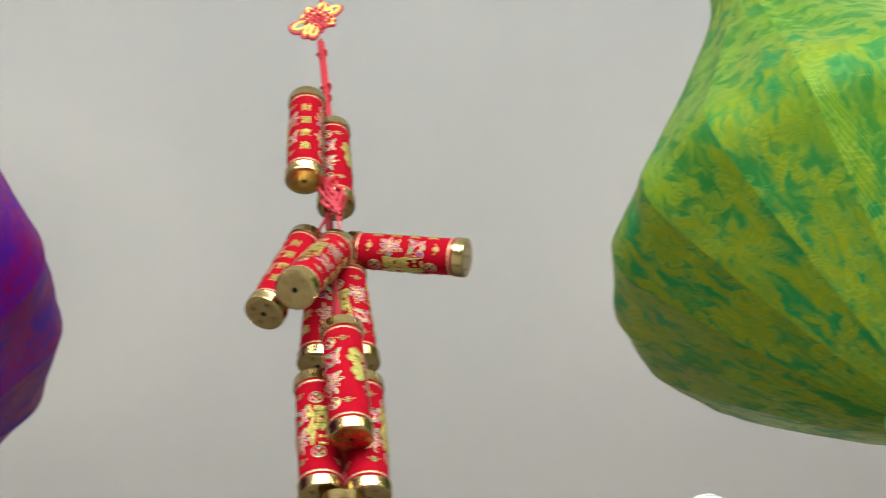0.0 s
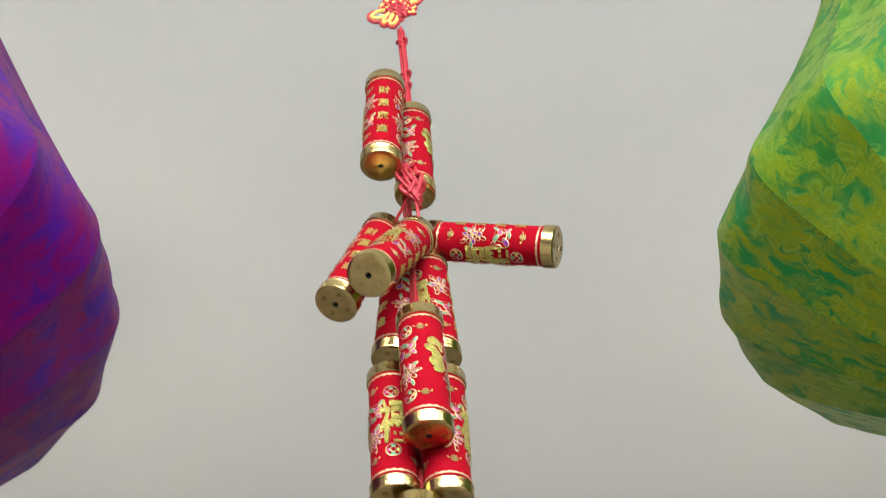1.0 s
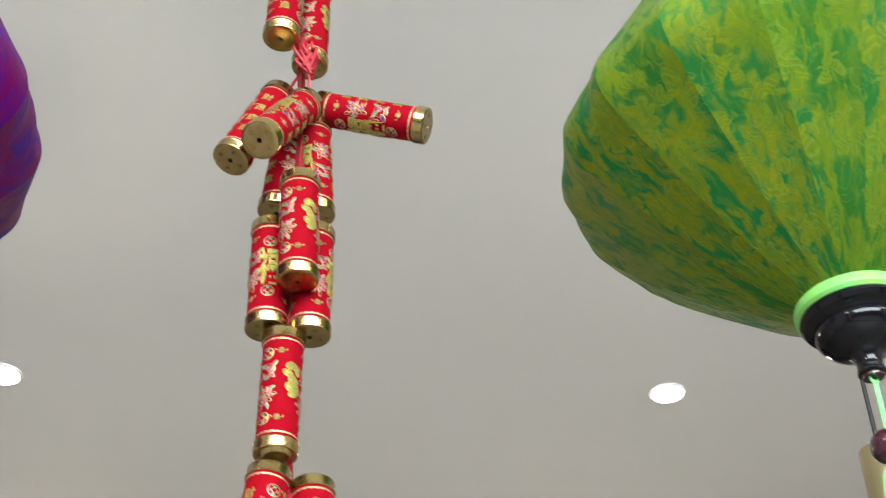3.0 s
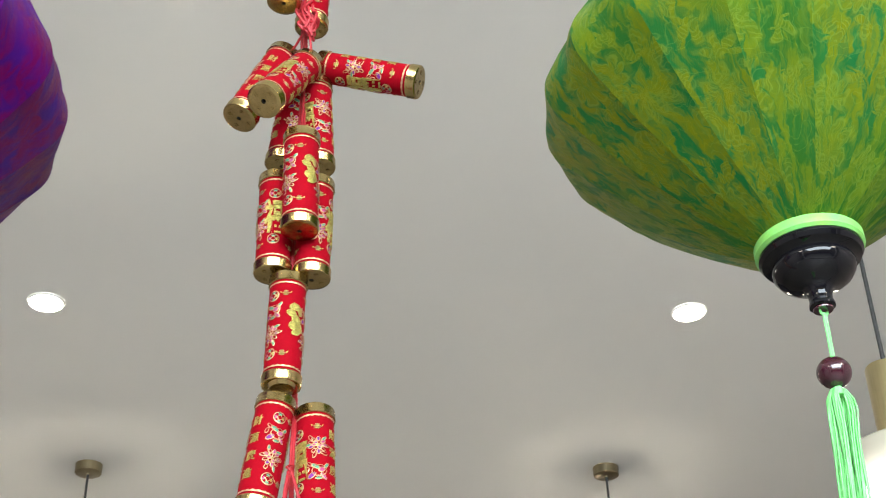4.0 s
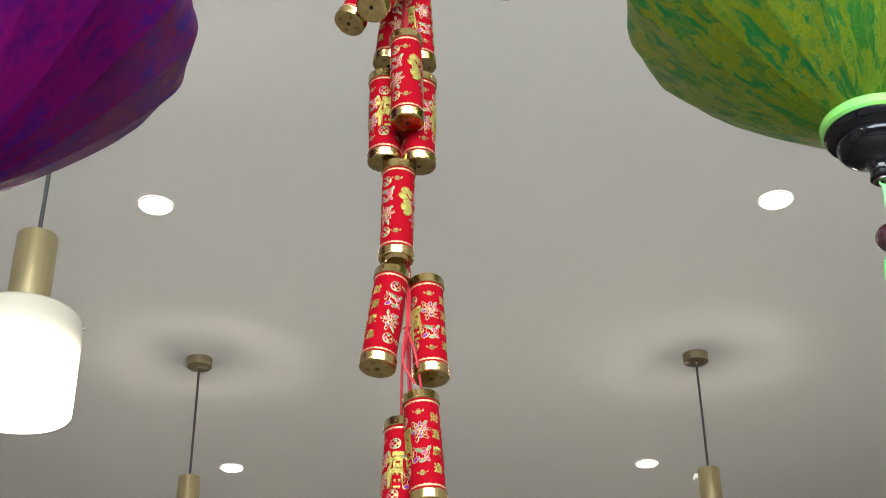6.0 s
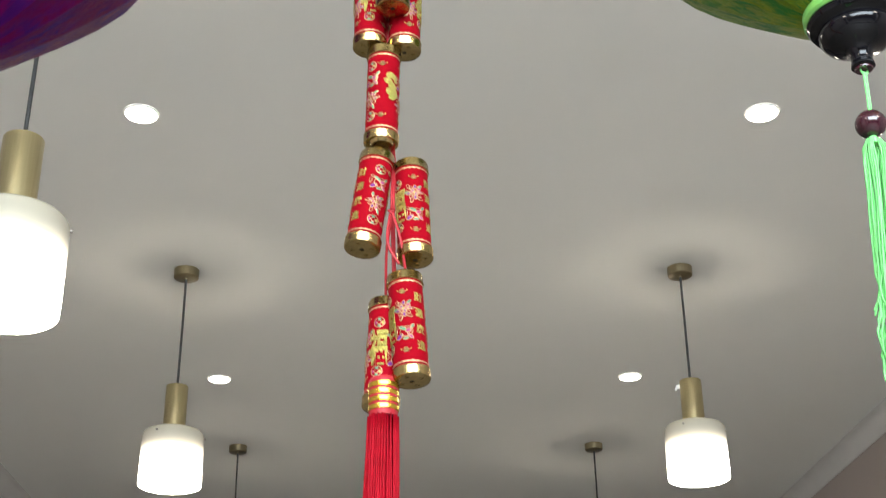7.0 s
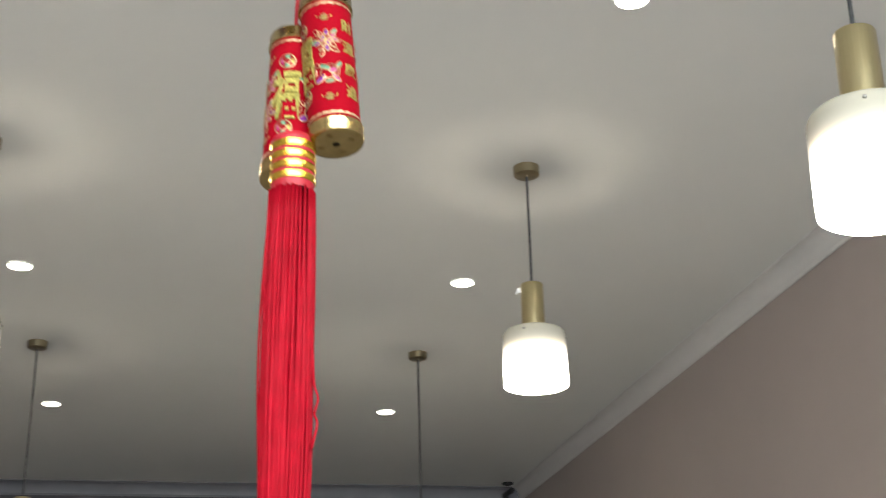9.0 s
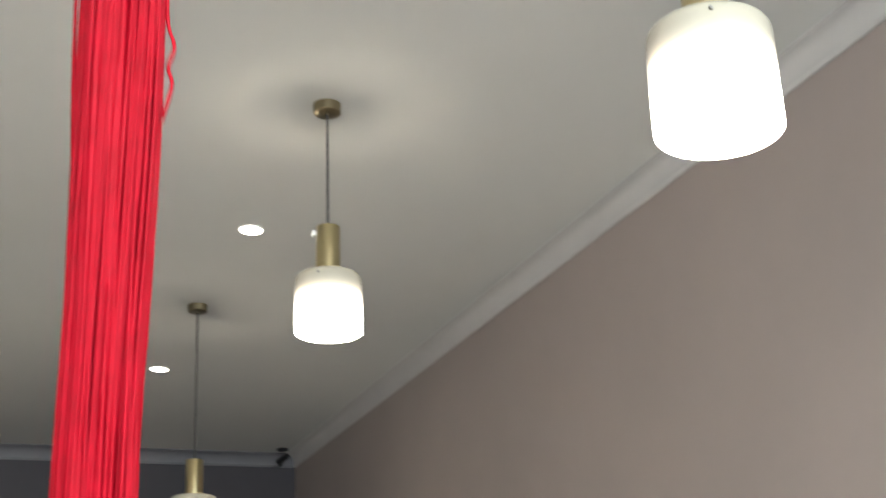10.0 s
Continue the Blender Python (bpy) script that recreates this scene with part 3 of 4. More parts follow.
def lantern_tassel(ob, mat, lean, seed):
    """Loop, cord, bead and a skein of long threads under a lantern."""
    rnd = random.Random(seed)
    lx, ly = lean
    bm = bmesh.new()
    tube(bm, [(0.0035 * math.cos(a), 0.0, -0.0610 + 0.0035 * math.sin(a)) for a in [2 * math.pi * k / 14 for k in range(14)]], 0.001, 6, True)
    tube(bm, [(-0.0008, 0, -0.0625), (-0.0009 + lx * 0.1, ly * 0.1, -0.103)], 0.0011, 6)
    tube(bm, [(0.0012, 0, -0.0625), (0.0011 + lx * 0.1, ly * 0.1, -0.103)], 0.0011, 6)
    part("tassel_cord", bm, mat, ob)
    bx, bz = -0.004, -0.1140
    prof = [(0, -0.0120)] + [(0.0126 * math.sin(math.pi * k / 14), -0.0120 * math.cos(math.pi * k / 14)) for k in range(1, 14)] + [(0, 0.0120)]
    bead = part("bead", lathe(prof, 32), M_BEAD, ob, "polished dark wine wooden bead")
    bead.location = (bx, ly * 0.12, bz)
    part("tassel_knot", lathe([(0, -0.004), (0.0035, -0.003), (0.004, 0), (0.003, 0.003), (0, 0.004)], 12), mat, ob).location = (bx, 0, bz - 0.015)
    paths = []
    for k in range(46):
        side = rnd.choice((-1, 1))
        w = side * rnd.uniform(0.0050, 0.0092)
        d = rnd.uniform(-0.007, 0.007)
        length = rnd.uniform(0.13, 0.215) if k > 3 else rnd.uniform(0.24, 0.33)
        ph, am = rnd.uniform(0, 6.3), rnd.uniform(0.0004, 0.0016)
        pts = [(bx, 0, bz - 0.015), (bx + w * 0.55, d * 0.4, bz - 0.014), (bx + w * 0.95, d * 0.8, bz - 0.022)]
        for i in range(1, 15):
            t = i / 14
            z = bz - 0.022 - length * t
            pull = 1 - 0.35 * math.sin(math.pi * min(1, t * 1.1)) * 0.6
            pts.append((bx + lx * t * length * 4.5 + w * pull + am * math.sin(9 * t + ph) + (0.004 * (t > 0.85) * math.sin(ph * 3 + t * 20)), ly * t + d + am * math.cos(8 * t + ph), z))
        paths.append(pts)
    strands("tassel", paths, 0.00085, mat, ob, "bright light green thread tassel" if mat is M_GREENCORD else "thread tassel", 5)


lantern_tassel(green, M_GREENCORD, (-0.02, 0.0), 5)


# ---- the firecracker garland ----
TR, TL = 0.0152, 0.104
garland = thing("firecracker_garland", (-0.205, -2.262, 1.47), "red and gold toy firecracker garland with red tassel", "garland")
BASE = Vector(garland.location)


def wrapped(bm, x, y, theta, v, lift):
    a = theta + x / TR
    r = TR + lift
    return bm.verts.new((r * math.sin(a), -r * math.cos(a), v + y))


def blob(bm, cx, cy, rx, ry, turn, theta, v, mat, line=0, lift=0.0003, n=12, jag=0.0, rnd=random, width=0.00042):
    """A flat printed petal on the tube: a filled middle and a raised outline."""
    c, s = math.cos(turn), math.sin(turn)
    ring = []
    for k in range(n):
        a = 2 * math.pi * k / n
        q = 1 + jag * (rnd.random() - 0.5)
        x, y = rx * q * math.cos(a), ry * q * math.sin(a)
        ring.append((cx + x * c - y * s, cy + x * s + y * c))
    if mat is not None:
        mid = wrapped(bm, cx, cy, theta, v, lift)
        vs = [wrapped(bm, x, y, theta, v, lift) for x, y in ring]
        for k in range(n):
            bm.faces.new((mid, vs[k], vs[(k + 1) % n])).material_index = mat
    if line is not None:
        out, inn = [], []
        for x, y in ring:
            d = math.hypot(x - cx, y - cy) + 1e-9
            g = width / d
            out.append(wrapped(bm, x + (x - cx) * g, y + (y - cy) * g, theta, v, lift + 0.00015))
            inn.append(wrapped(bm, x - (x - cx) * g, y - (y - cy) * g, theta, v, lift + 0.0004))
        for k in range(n):
            bm.faces.new((out[k], out[(k + 1) % n], inn[(k + 1) % n], inn[k])).material_index = line


MOTIF = [M_LINE, M_PINK, M_PURPLE, M_GREEN, M_GLITTER, M_FLOCK]


def bouquet(theta, v, seed):
    """A blossom of many thin outlined petals with a few leaves round it."""
    rnd = random.Random(seed)
    bm = bmesh.new()
    for k in range(6):
        a = 2 * math.pi * k / 6 + rnd.uniform(-0.3, 0.3)
        blob(bm, 0.0082 * math.cos(a) * 0.86, 0.0090 * math.sin(a) * 1.05, rnd.uniform(0.0022, 0.0030), rnd.uniform(0.0010, 0.0014), a + rnd.uniform(-0.5, 0.5), theta, v, rnd.choice((3, None, 2, None)), 0, 0.0003 + k * 2e-5, 10, rnd=rnd, width=0.00034)
    for n, q, rx, ry, up in ((9, 0.0052, 0.0021, 0.0013, 0.00045), (6, 0.0025, 0.0016, 0.0011, 0.0006)):
        for k in range(n):
            a = 2 * math.pi * (k + rnd.uniform(-0.12, 0.12)) / n
            blob(bm, q * math.cos(a), q * math.sin(a) * 1.12, rx, ry, a, theta, v, rnd.choice((1, None, 2, None, 1)), 0, up + k * 1e-5, 10, rnd=rnd, width=0.00032)
    blob(bm, 0, 0, 0.0011, 0.0011, 0, theta, v, 4, 0, 0.0008, 8, width=0.0003)
    return mesh_of("flower_print", bm, MOTIF)


def peach(theta, v, seed):
    """A fruit between leaves, in thin outlines."""
    rnd = random.Random(seed)
    bm = bmesh.new()
    for k, (x, y, rx, ry, turn, fill) in enumerate(((0.0012, 0.0, 0.0058, 0.0048, 0.4, None), (0.0030, 0.0008, 0.0026, 0.0020, 0.4, 1), (-0.0046, -0.0046, 0.0036, 0.0019, 0.7, 2), (-0.0018, 0.0034, 0.0036, 0.0016, -0.5, 3), (0.0046, -0.0048, 0.0032, 0.0014, 2.3, 1),
                                                    (0.0066, 0.0048, 0.0026, 0.0012, 0.9, 3), (-0.0078, 0.0006, 0.0024, 0.0012, 1.4, None), (-0.0060, 0.0052, 0.0024, 0.0011, 2.4, None), (0.0006, -0.0070, 0.0026, 0.0011, 0.1, 3))):
        blob(bm, x, y, rx, ry, turn, theta, v, fill, 0, 0.0003 + k * 3e-5, 14, rnd=rnd, width=0.00034)
    return mesh_of("peach_print", bm, MOTIF)


def coin(theta, v, seed):
    bm = bmesh.new()
    blob(bm, 0, 0, 0.0048, 0.0048, 0, theta, v, None, 0, 0.0003, 24)
    for k in range(4):
        a = math.pi / 4 + k * math.pi / 2
        blob(bm, 0.0031 * math.cos(a + 0.785), 0.0031 * math.sin(a + 0.785), 0.0009, 0.0017, a + 0.785, theta, v, (3, 1, 3, 4)[k], None, 0.00032, 10)
    blob(bm, 0, 0, 0.0024, 0.0024, 0, theta, v, None, 0, 0.00034, 4)
    return mesh_of("coin_print", bm, MOTIF)


def ingot(theta, v, seed):
    bm = bmesh.new()
    for dy, w in ((-0.0014, 0.0022), (0.0002, 0.0031), (0.0017, 0.0018)):
        blob(bm, 0, dy, w, 0.0007, 0, theta, v, 4, 0, 0.0003, 14, width=0.0002)
    blob(bm, 0.0042, 0.0010, 0.0005, 0.0011, -0.5, theta, v, 4, None)
    blob(bm, -0.0042, 0.0010, 0.0005, 0.0011, 0.5, theta, v, 4, None)
    return mesh_of("ingot_print", bm, MOTIF)


def big_clump(theta, v, seed):
    """A large gold glitter clump, double gourd with leaves."""
    bm = bmesh.new()
    for k, (x, y, rx, ry, t) in enumerate(((-0.0005, 0.0115, 0.0044, 0.0034, 0.3), (0.0042, 0.0085, 0.0022, 0.0042, 0.2), (-0.0028, 0.0045, 0.0046, 0.0030, -0.4), (0.0012, -0.0010, 0.0040, 0.0046, 0.1),
                                          (-0.0012, -0.0068, 0.0036, 0.0036, 0.6), (0.0046, -0.0085, 0.0022, 0.0050, -0.3), (0.0012, -0.0125, 0.0036, 0.0022, 0.4))):
        blob(bm, x, y, rx, ry, t, theta, v, 4, 4, 0.0005 + k * 4e-5, 16, 0.22, random.Random(seed + k))
    return mesh_of("gold_print", bm, MOTIF)


def printed_sign(word, theta, v, wide, high, bold, rise, name):
    """One raised gold sign, wrapped round the tube."""
    cu = bpy.data.curves.new("sign", "FONT")
    cu.body, cu.size, cu.extrude, cu.offset, cu.resolution_u = word, 1.0, 0.0, bold, 3
    ob = new("sign", cu)
    deps = bpy.context.evaluated_depsgraph_get()
    me = bpy.data.meshes.new_from_object(ob.evaluated_get(deps))
    bpy.data.objects.remove(ob)
    bm = bmesh.new()
    bm.from_mesh(me)
    bpy.data.meshes.remove(me)
    bmesh.ops.subdivide_edges(bm, edges=[e for e in bm.edges if e.calc_length() > 0.12], cuts=2)
    bmesh.ops.triangulate(bm, faces=bm.faces[:])
    xs, ys = [p.co.x for p in bm.verts], [p.co.y for p in bm.verts]
    cx, cy = (min(xs) + max(xs)) / 2, (min(ys) + max(ys)) / 2
    kx, ky = wide / (max(xs) - min(xs)), high / (max(ys) - min(ys))
    ext = bmesh.ops.extrude_face_region(bm, geom=bm.faces[:])
    top = {g for g in ext["geom"] if isinstance(g, bmesh.types.BMVert)}
    for p in bm.verts:
        x, y = (p.co.x - cx) * kx, (p.co.y - cy) * ky
        a, r = theta + x / TR, TR + (rise if p in top else 0.0001)
        p.co = (r * math.sin(a), -r * math.cos(a), v + y)
    for f in bm.faces:
        f.material_index = 4
    return mesh_of(name, bm, MOTIF)


def big_sign(theta, v, seed):
    return printed_sign("福", theta, v, 0.0165, 0.036, 0.024, 0.0010, "luck_sign")


def small_sign(theta, v, seed):
    word = "財源廣進"[min(3, max(0, round((0.8 - (v - 0.012) / (TL - 0.024)) / 0.2)))]
    return printed_sign(word, theta, v, 0.0088, 0.0088, 0.012, 0.0005, "small_sign")


def cap_mesh():
    """A gold foil end cap with a dented face and four faint stamped signs; the face looks down."""
    bm = lathe([(0.0020, 0.0006), (0.0022, 0.0), (0.0120, 0.0002), (0.0142, 0.0001), (0.0160, 0.0008), (0.01645, 0.0022), (0.0163, 0.0085), (0.0166, 0.0091), (0.0160, 0.0096), (0.0152, 0.0097)], 32)
    for k in range(4):
        a = math.pi / 4 + k * math.pi / 2
        x, y = 0.0092 * math.cos(a), 0.0092 * math.sin(a)
        for d in (-0.0012, 0.0, 0.0012):
            box(bm, (x - 0.0016, y + d - 0.0003, -0.00015), (x + 0.0016, y + d + 0.0003, 0.0003))
        box(bm, (x - 0.0003, y - 0.0018, -0.00015), (x + 0.0003, y + 0.0018, 0.0003))
    return mesh_of("end_cap", bm, M_GOLD)


def trim_mesh():
    """A scalloped gold line round the sleeve."""
    bm = bmesh.new()
    n = 96
    lo, hi = [], []
    for k in range(n):
        a = 2 * math.pi * k / n
        w = 0.0008 * abs(math.sin(a * 11))
        lo.append(bm.verts.new(((TR + 0.0004) * math.cos(a), (TR + 0.0004) * math.sin(a), -0.0006)))
        hi.append(bm.verts.new(((TR + 0.0004) * math.cos(a), (TR + 0.0004) * math.sin(a), 0.0004 + w)))
    for k in range(n):
        bm.faces.new((lo[k], lo[(k + 1) % n], hi[(k + 1) % n], hi[k]))
    return mesh_of("trim", bm, M_LINE)


D = radians
COLUMNS = []
for th, rows in ((0, ((coin, 0.80), (big_sign, 0.5), (coin, 0.20))),
                 (62, ((ingot, 0.86), (bouquet, 0.64), (peach, 0.36), (ingot, 0.14))),
                 (116, ((small_sign, 0.80), (small_sign, 0.60), (small_sign, 0.40), (small_sign, 0.20))),
                 (182, ((coin, 0.84), (peach, 0.66), (bouquet, 0.38), (coin, 0.15))),
                 (222, ((ingot, 0.86), (ingot, 0.15))),
                 (256, ((big_clump, 0.56),)),
                 (308, ((ingot, 0.86), (peach, 0.64), (bouquet, 0.36), (ingot, 0.14)))):
    for kind, q in rows:
        COLUMNS.append(kind(D(th), 0.012 + q * (TL - 0.024), th + int(q * 100)))
SLEEVE = mesh_of("firecracker", lathe([(0, 0.006), (TR, 0.006), (TR, 0.03), (TR, 0.06), (TR, TL - 0.006), (0, TL - 0.006)], 40), M_FLOCK)
CAP, TRIM = cap_mesh(), trim_mesh()
HOLE = mesh_of("hole", lathe([(0.0022, -0.0001), (0.0021, 0.004), (0, 0.0045)], 16), M_HOLE)


def firecracker(bottom, top, facing):
    """A tube from bottom to top; facing: which side of its print looks to the walk, in degrees."""
    a, b = Vector(bottom) - BASE, Vector(top) - BASE
    z = (b - a).normalized()
    y = Vector((0, 1, 0)) - z * z.y
    y.normalize()
    x = y.cross(z)
    m = Matrix((x, y, z)).transposed().to_4x4()
    m.translation = a
    m = m @ Matrix.Scale(0.89, 4)
    t = part("firecracker", SLEEVE, None, garland)
    t.matrix_basis = m @ Matrix.Rotation(D(facing) * -1, 4, "Z")
    part("end_cap", CAP, None, t, "stamped gold foil cap")
    part("end_cap", CAP, None, t, "stamped gold foil cap").matrix_basis = Matrix.Translation((0, 0, TL)) @ Matrix.Rotation(math.pi, 4, "X")
    part("hole", HOLE, None, t).location = (0, 0, 0.0)
    part("trim", TRIM, None, t).location = (0, 0, 0.0122)
    part("trim", TRIM, None, t).matrix_basis = Matrix.Translation((0, 0, TL - 0.0122)) @ Matrix.Rotation(math.pi, 4, "X")
    for me in COLUMNS:
        part(me.name.split(".")[0], me, None, t)
    return t


TUBES = [
    ((-0.2210, -2.2895, 2.3938), (-0.2152, -2.2925, 2.4862), 116),
    ((-0.1970, -2.2650, 2.3900), (-0.1954, -2.2650, 2.4826), 205),
    ((-0.2530, -2.2660, 2.2850), (-0.2178, -2.2526, 2.3716), 122),
    ((-0.2320, -2.3060, 2.2700), (-0.1984, -2.2671, 2.3470), 25),
    ((-0.1052, -2.2725, 2.3275), (-0.1900, -2.2500, 2.3605), 88),
    ((-0.1880, -2.2480, 2.2500), (-0.1921, -2.2480, 2.3425), 40),
    ((-0.2170, -2.2460, 2.2530), (-0.2058, -2.2460, 2.3449), 165),
    ((-0.2005, -2.2844, 2.1624), (-0.2015, -2.2844, 2.2550), 226),
    ((-0.2198, -2.2575, 2.1394), (-0.2198, -2.2575, 2.2320), 2),
    ((-0.1904, -2.2597, 2.1350), (-0.1885, -2.2597, 2.2276), 292),
    ((-0.2096, -2.2595, 2.0430), (-0.2073, -2.2595, 2.1356), 226),
    ((-0.2240, -2.2640, 1.9450), (-0.2123, -2.2530, 2.0363), 158),
    ((-0.1820, -2.2560, 1.9400), (-0.1850, -2.2450, 2.0320), 57),
    ((-0.2085, -2.2430, 1.8216), (-0.2040, -2.2320, 1.9134), 20),
    ((-0.1850, -2.2570, 1.8380), (-0.1903, -2.2460, 1.9299), 76),
]
for lower, upper, face in TUBES:
    firecracker(lower, upper, face)


def local(*pts):
    return [Vector(p) - BASE for p in pts]


# turned gold knob under the single tube
knob = part("gold_knob", lathe([(0, -0.010), (0.0085, -0.0095), (0.0105, -0.006), (0.0075, -0.0025), (0.0095, 0.0), (0, 0.0)], 28), M_GOLD, garland, "turned gold foil knob")
knob.location = Vector((-0.209, -2.263, 2.050)) - BASE

# red cords down the middle and branch loops
for dx, dy in ((-0.0020, 0.0), (0.0020, 0.001), (0.0, -0.0022), (0.0002, 0.0024)):
    way = ((-0.199 + dx, -2.264 + dy, 2.60), (-0.198 + dx, -2.266 + dy, 2.49), (-0.203 + dx, -2.261 + dy, 2.39), (-0.201 + dx, -2.258 + dy, 2.34), (-0.203 + dx, -2.260 + dy, 2.25), (-0.203 + dx, -2.255 + dy, 2.15), (-0.2045 + dx * 0.4, -2.244 + dy, 2.10), (-0.1995 + dx * 0.5, -2.247 + dy, 2.04), (-0.200 + dx * 0.4, -2.256 + dy, 1.985), (-0.1985 + dx * 0.3, -2.244 + dy, 1.92), (-0.2005 + dx * 0.4, -2.240 + dy, 1.84))
    # two strands end behind the upper cluster, two run on to the tassel
    part("cord", tube(bmesh.new(), curve_pts(local(*(way if abs(dx) > 0.001 else way[:6])), 70), 0.00115, 6), M_REDCORD, garland)
for ends in (((-0.200, -2.262, 1.978), (-0.2045, -2.256, 1.950), (-0.205, -2.236, 1.912)), ((-0.200, -2.262, 1.978), (-0.194, -2.266, 1.955), (-0.190, -2.260, 1.931)), ((-0.202, -2.262, 1.978), (-0.204, -2.268, 1.95), (-0.195, -2.268, 1.931)),
             ((-0.201, -2.264, 2.385), (-0.198, -2.281, 2.365), (-0.196, -2.276, 2.342)), ((-0.198, -2.267, 2.40), (-0.202, -2.279, 2.375), (-0.215, -2.259, 2.363)), ((-0.198, -2.266, 2.492), (-0.206, -2.285, 2.490), (-0.214, -2.293, 2.481)),
             ((-0.200, -2.264, 2.258), (-0.200, -2.276, 2.264), (-0.200, -2.285, 2.254))):
    part("cord_loop", tube(bmesh.new(), curve_pts(local(*ends), 16), 0.00115, 6), M_REDCORD, garland)
for dx in (-0.0030, -0.0008, 0.0014, 0.0034):
    part("cord", tube(bmesh.new(), local((-0.204 + dx, -2.256, 2.262), (-0.2045 + dx, -2.254, 2.20), (-0.204 + dx * 0.9, -2.258, 2.125)), 0.0016, 6), M_REDCORD, garland)
# small tied knots on the cord
for x, y, z, r in ((-0.199, -2.265, 2.578, 0.0036), (-0.198, -2.266, 2.531, 0.0036), (-0.198, -2.267, 2.515, 0.0032), (-0.200, -2.269, 2.40, 0.0045), (-0.197, -2.280, 2.378, 0.005), (-0.201, -2.262, 1.979, 0.0024)):
    bm = bmesh.new()
    pts = []
    for k in range(60):
        a = 2 * math.pi * k / 60
        pts.append((r * 0.75 * math.sin(2 * a) + r * 0.4 * math.cos(a), r * 0.7 * math.cos(3 * a), r * 1.5 * math.sin(a)))
    tube(bm, pts, r * 0.36, 6, True)
    part("tied_knot", bm, M_REDCORD, garland).location = Vector((x, y, z)) - BASE

rnd = random.Random(21)
for k in range(22):
    x, y, z = -0.200 + rnd.uniform(-0.004, 0.004), -2.272 + rnd.uniform(-0.006, 0.002), 2.392 + rnd.uniform(-0.004, 0.006)
    pts = [(x, y, z + 0.018), (x + rnd.uniform(-0.007, 0.006), y - rnd.uniform(0.002, 0.008), z + rnd.uniform(0.0, 0.010)), (x + rnd.uniform(-0.008, 0.006), y - rnd.uniform(0.004, 0.011), z - rnd.uniform(0.004, 0.014)), (x + rnd.uniform(-0.004, 0.004), y - 0.008, z - rnd.uniform(0.014, 0.026))]
    part("cord_end", tube(bmesh.new(), curve_pts(local(*pts), 16), 0.0013, 6), M_REDCORD, garland)

# the mystic knot above: a woven lozenge with loops in red and yellow cord
KN = Vector((-0.200, -2.265, 2.630)) - BASE
for k in range(5):
    o = (k - 2) * 0.0044
    for flip in (0, 1):
        pts = []
        for i in range(25):
            s = -0.0112 + 0.0224 * i / 24
            h = 0.0019 * math.cos(math.pi * (s / 0.0044 + k + flip))
            p = (s, h, o) if flip else (o, h, s)
            c, q = math.cos(radians(50)), math.sin(radians(50))
            pts.append(KN + Vector((p[0] * c - p[2] * q, p[1], (p[0] * q + p[2] * c) * 1.15)))
        part("knot_cord", tube(bmesh.new(), pts, 0.0020, 7), M_REDCORD, garland)
for ux, uz, wd in ((-0.0243, -0.0166, 0.0072), (-0.0140, -0.0255, 0.0042), (-0.0072, -0.0277, 0.0048), (0.0128, 0.0141, 0.005), (0.0213, 0.0204, 0.006), (0.0064, 0.0247, 0.005), (-0.0150, 0.002, 0.0048), (0.0150, 0.001, 0.0048), (0.0135, -0.008, 0.004), (-0.009, 0.016, 0.005)):
    ln = math.hypot(ux, uz)
    ux, uz = ux / ln, uz / ln
    root = 0.007
    loop, inner = [], []
    for i in range(26):
        t = 2 * math.pi * i / 26
        s, w = 0.5 - 0.5 * math.cos(t), math.sin(t)
        d = root + (ln - root) * s
        loop.append(KN + Vector((ux * d - uz * wd * w, -0.001 * math.sin(t * 2), uz * d + ux * wd * w)))
        d2, w2 = root + (ln - root) * (0.08 + 0.80 * s), w * 0.60
        inner.append(KN + Vector((ux * d2 - uz * wd * w2, -0.0012, uz * d2 + ux * wd * w2)))
    lp = part("knot_loop", tube(bmesh.new(), loop, 0.0015, 7, True), M_REDCORD, garland)
    part("lining", tube(bmesh.new(), inner, 0.0015, 6, True), M_YELLOWCORD, lp, "yellow gold lining cord")
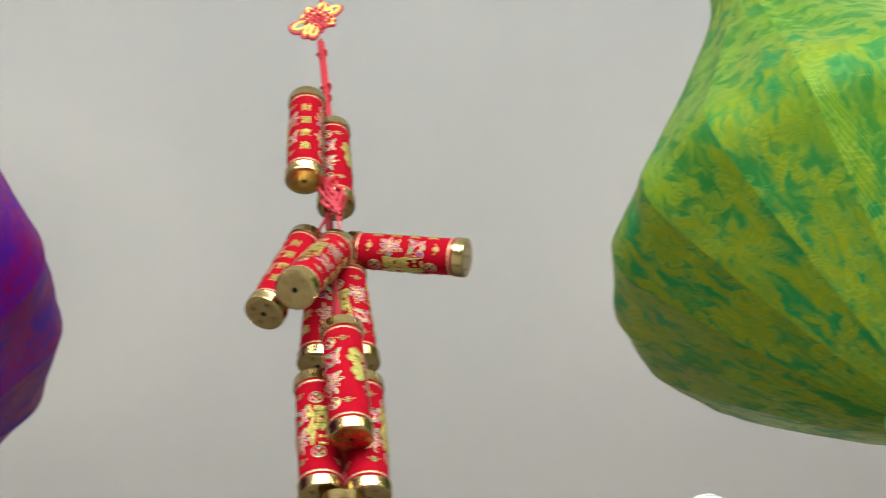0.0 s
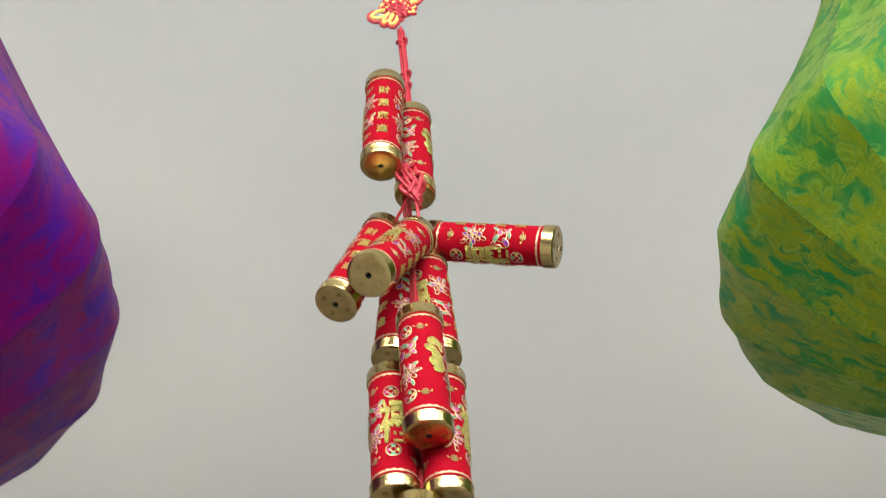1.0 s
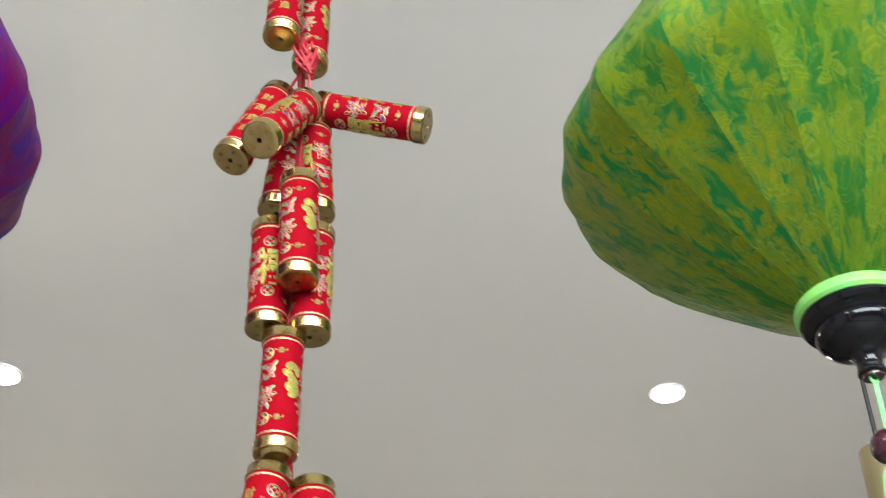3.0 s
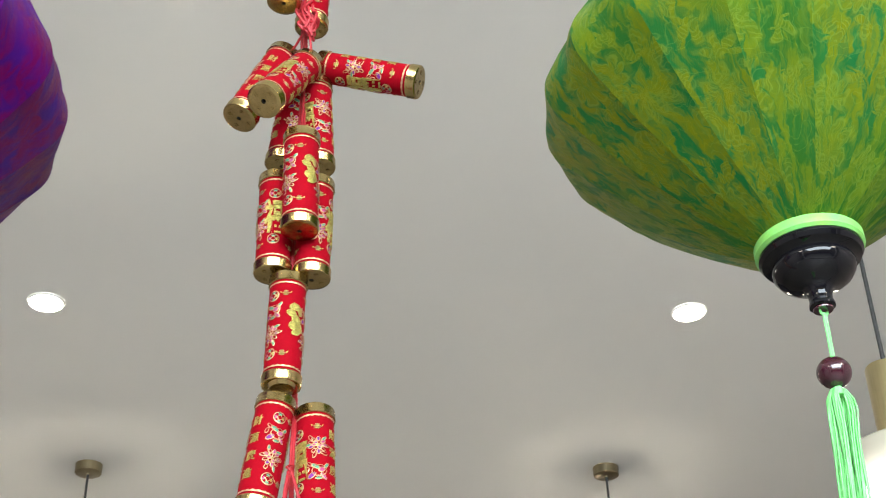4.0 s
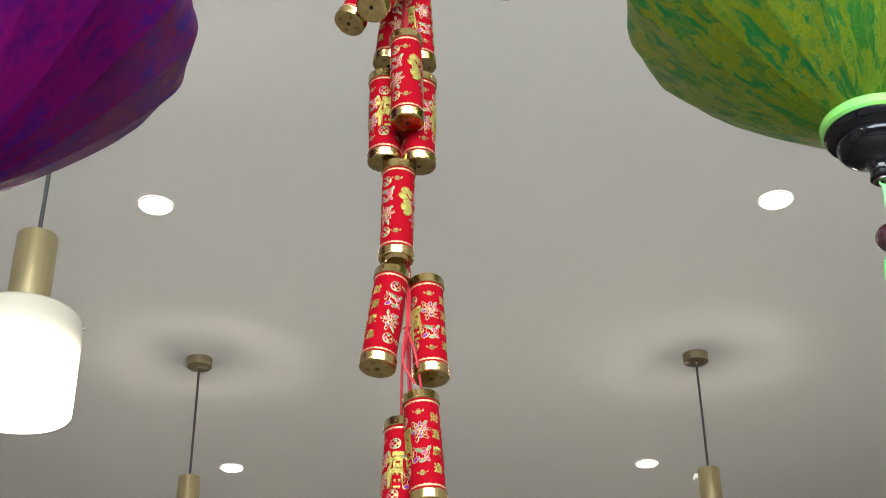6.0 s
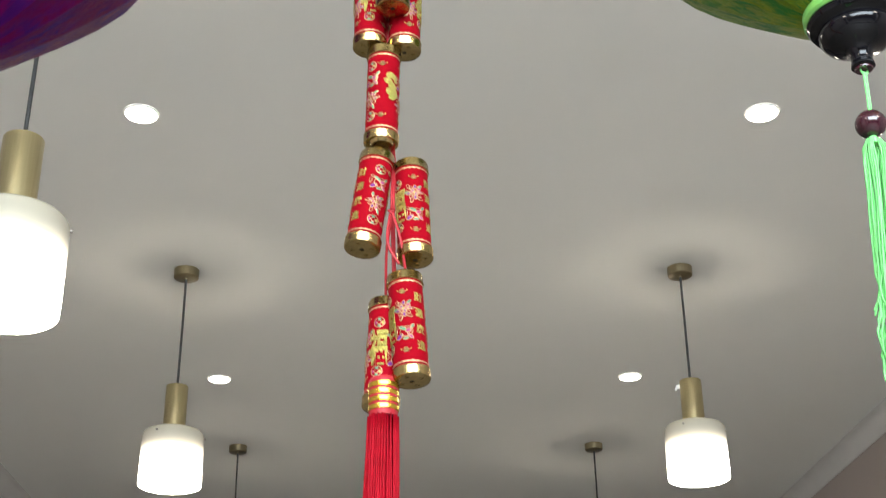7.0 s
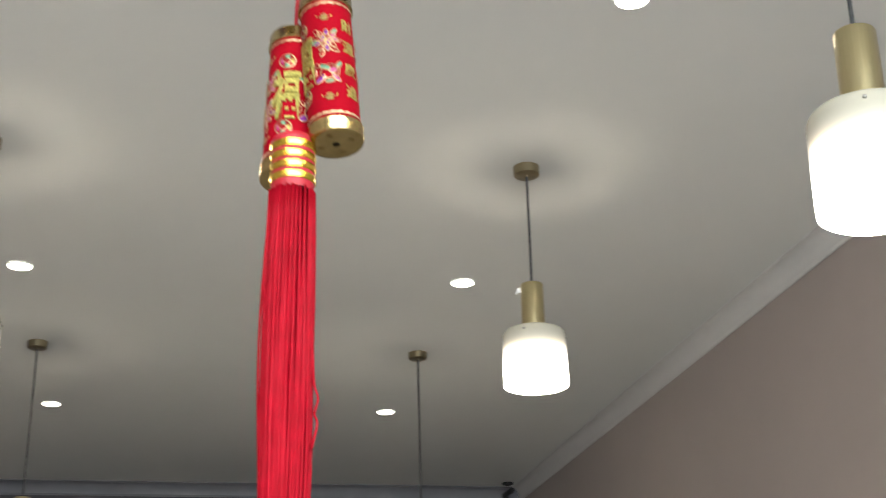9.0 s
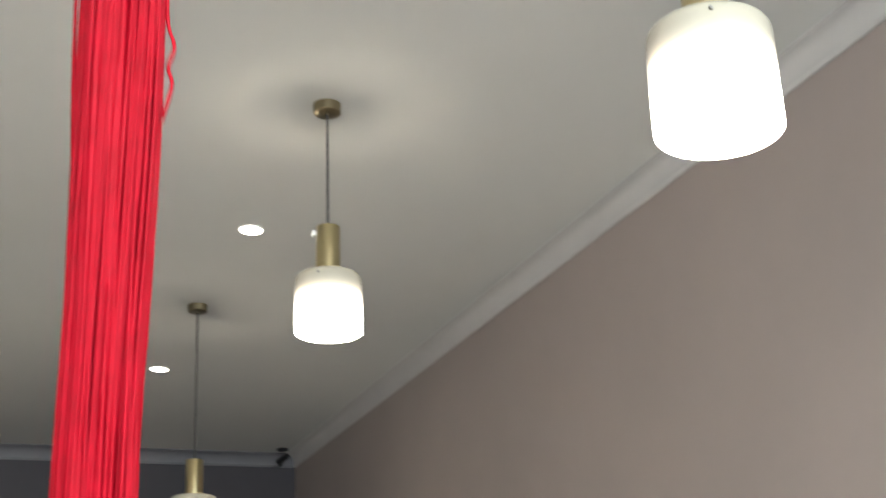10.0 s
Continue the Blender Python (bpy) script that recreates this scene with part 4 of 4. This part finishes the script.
part("hanging_cord", tube(bmesh.new(), [KN + Vector((0.004, 0, 0.012)), KN + Vector((0.004, 0.002, 0.2)), Vector((0.008, 0, CEIL - BASE.z))], 0.0015, 8), M_REDCORD, garland)

# tassel head: gold bands bound with red thread
TH = Vector((-0.2065, -2.252, 1.815)) - BASE
part("tassel_head", lathe(small([(0, -0.004), (0.0118, -0.004), (0.0122, 0.0), (0.0122, 0.0245), (0.0125, 0.027), (0.0105, 0.0300), (0, 0.0305)], 0.9), 36), M_REDCORD, garland, "red thread tassel head").location = TH
for k in range(4):
    z = 0.0005 + k * 0.0066
    part("gold_band", lathe(small([(0.0120, z), (0.0130, z + 0.0006), (0.0132, z + 0.0024), (0.0130, z + 0.0042), (0.0120, z + 0.0048)], 0.9), 36), M_BAND, garland, "shiny gold band").location = TH
rnd = random.Random(11)
paths = []
for k in range(230):
    a, q = rnd.uniform(0, 2 * math.pi), math.sqrt(rnd.random())
    if k < 110:
        q = rnd.uniform(0.86, 1.0)
    x0, y0 = 0.0106 * q * math.cos(a), 0.0106 * q * math.sin(a)
    length = rnd.uniform(0.315, 0.335)
    ph, am = rnd.uniform(0, 6.3), rnd.uniform(0.0002, 0.0008)
    if k % 37 == 0:
        am *= 3.5
    pts = []
    for i in range(22):
        t = i / 21
        sp = 1 + 0.16 * math.sin(math.pi * min(1.0, t * 1.6 + 0.05)) - 0.04 * t
        pts.append(tuple(TH + Vector((x0 * sp + am * math.sin(7 * t + ph) - 0.004 * t, y0 * sp + am * math.cos(9 * t + ph), -0.003 - length * t))))
    paths.append(pts)
# two stray kinked threads
for z0, s in ((-0.115, 1), (-0.06, -1)):
    b = [(s * 0.0108, -0.003, z0 + 0.03), (s * 0.0115, -0.003, z0 + 0.012), (s * 0.0134, -0.004, z0 + 0.004), (s * 0.0118, -0.003, z0 - 0.003), (s * 0.0132, -0.003, z0 - 0.008), (s * 0.0106, -0.003, z0 - 0.02)]
    paths.append([tuple(TH + p) for p in curve_pts(b, 24)])
strands("tassel", paths, 0.00062, M_REDSILK, garland, "long red silk thread tassel", 5)
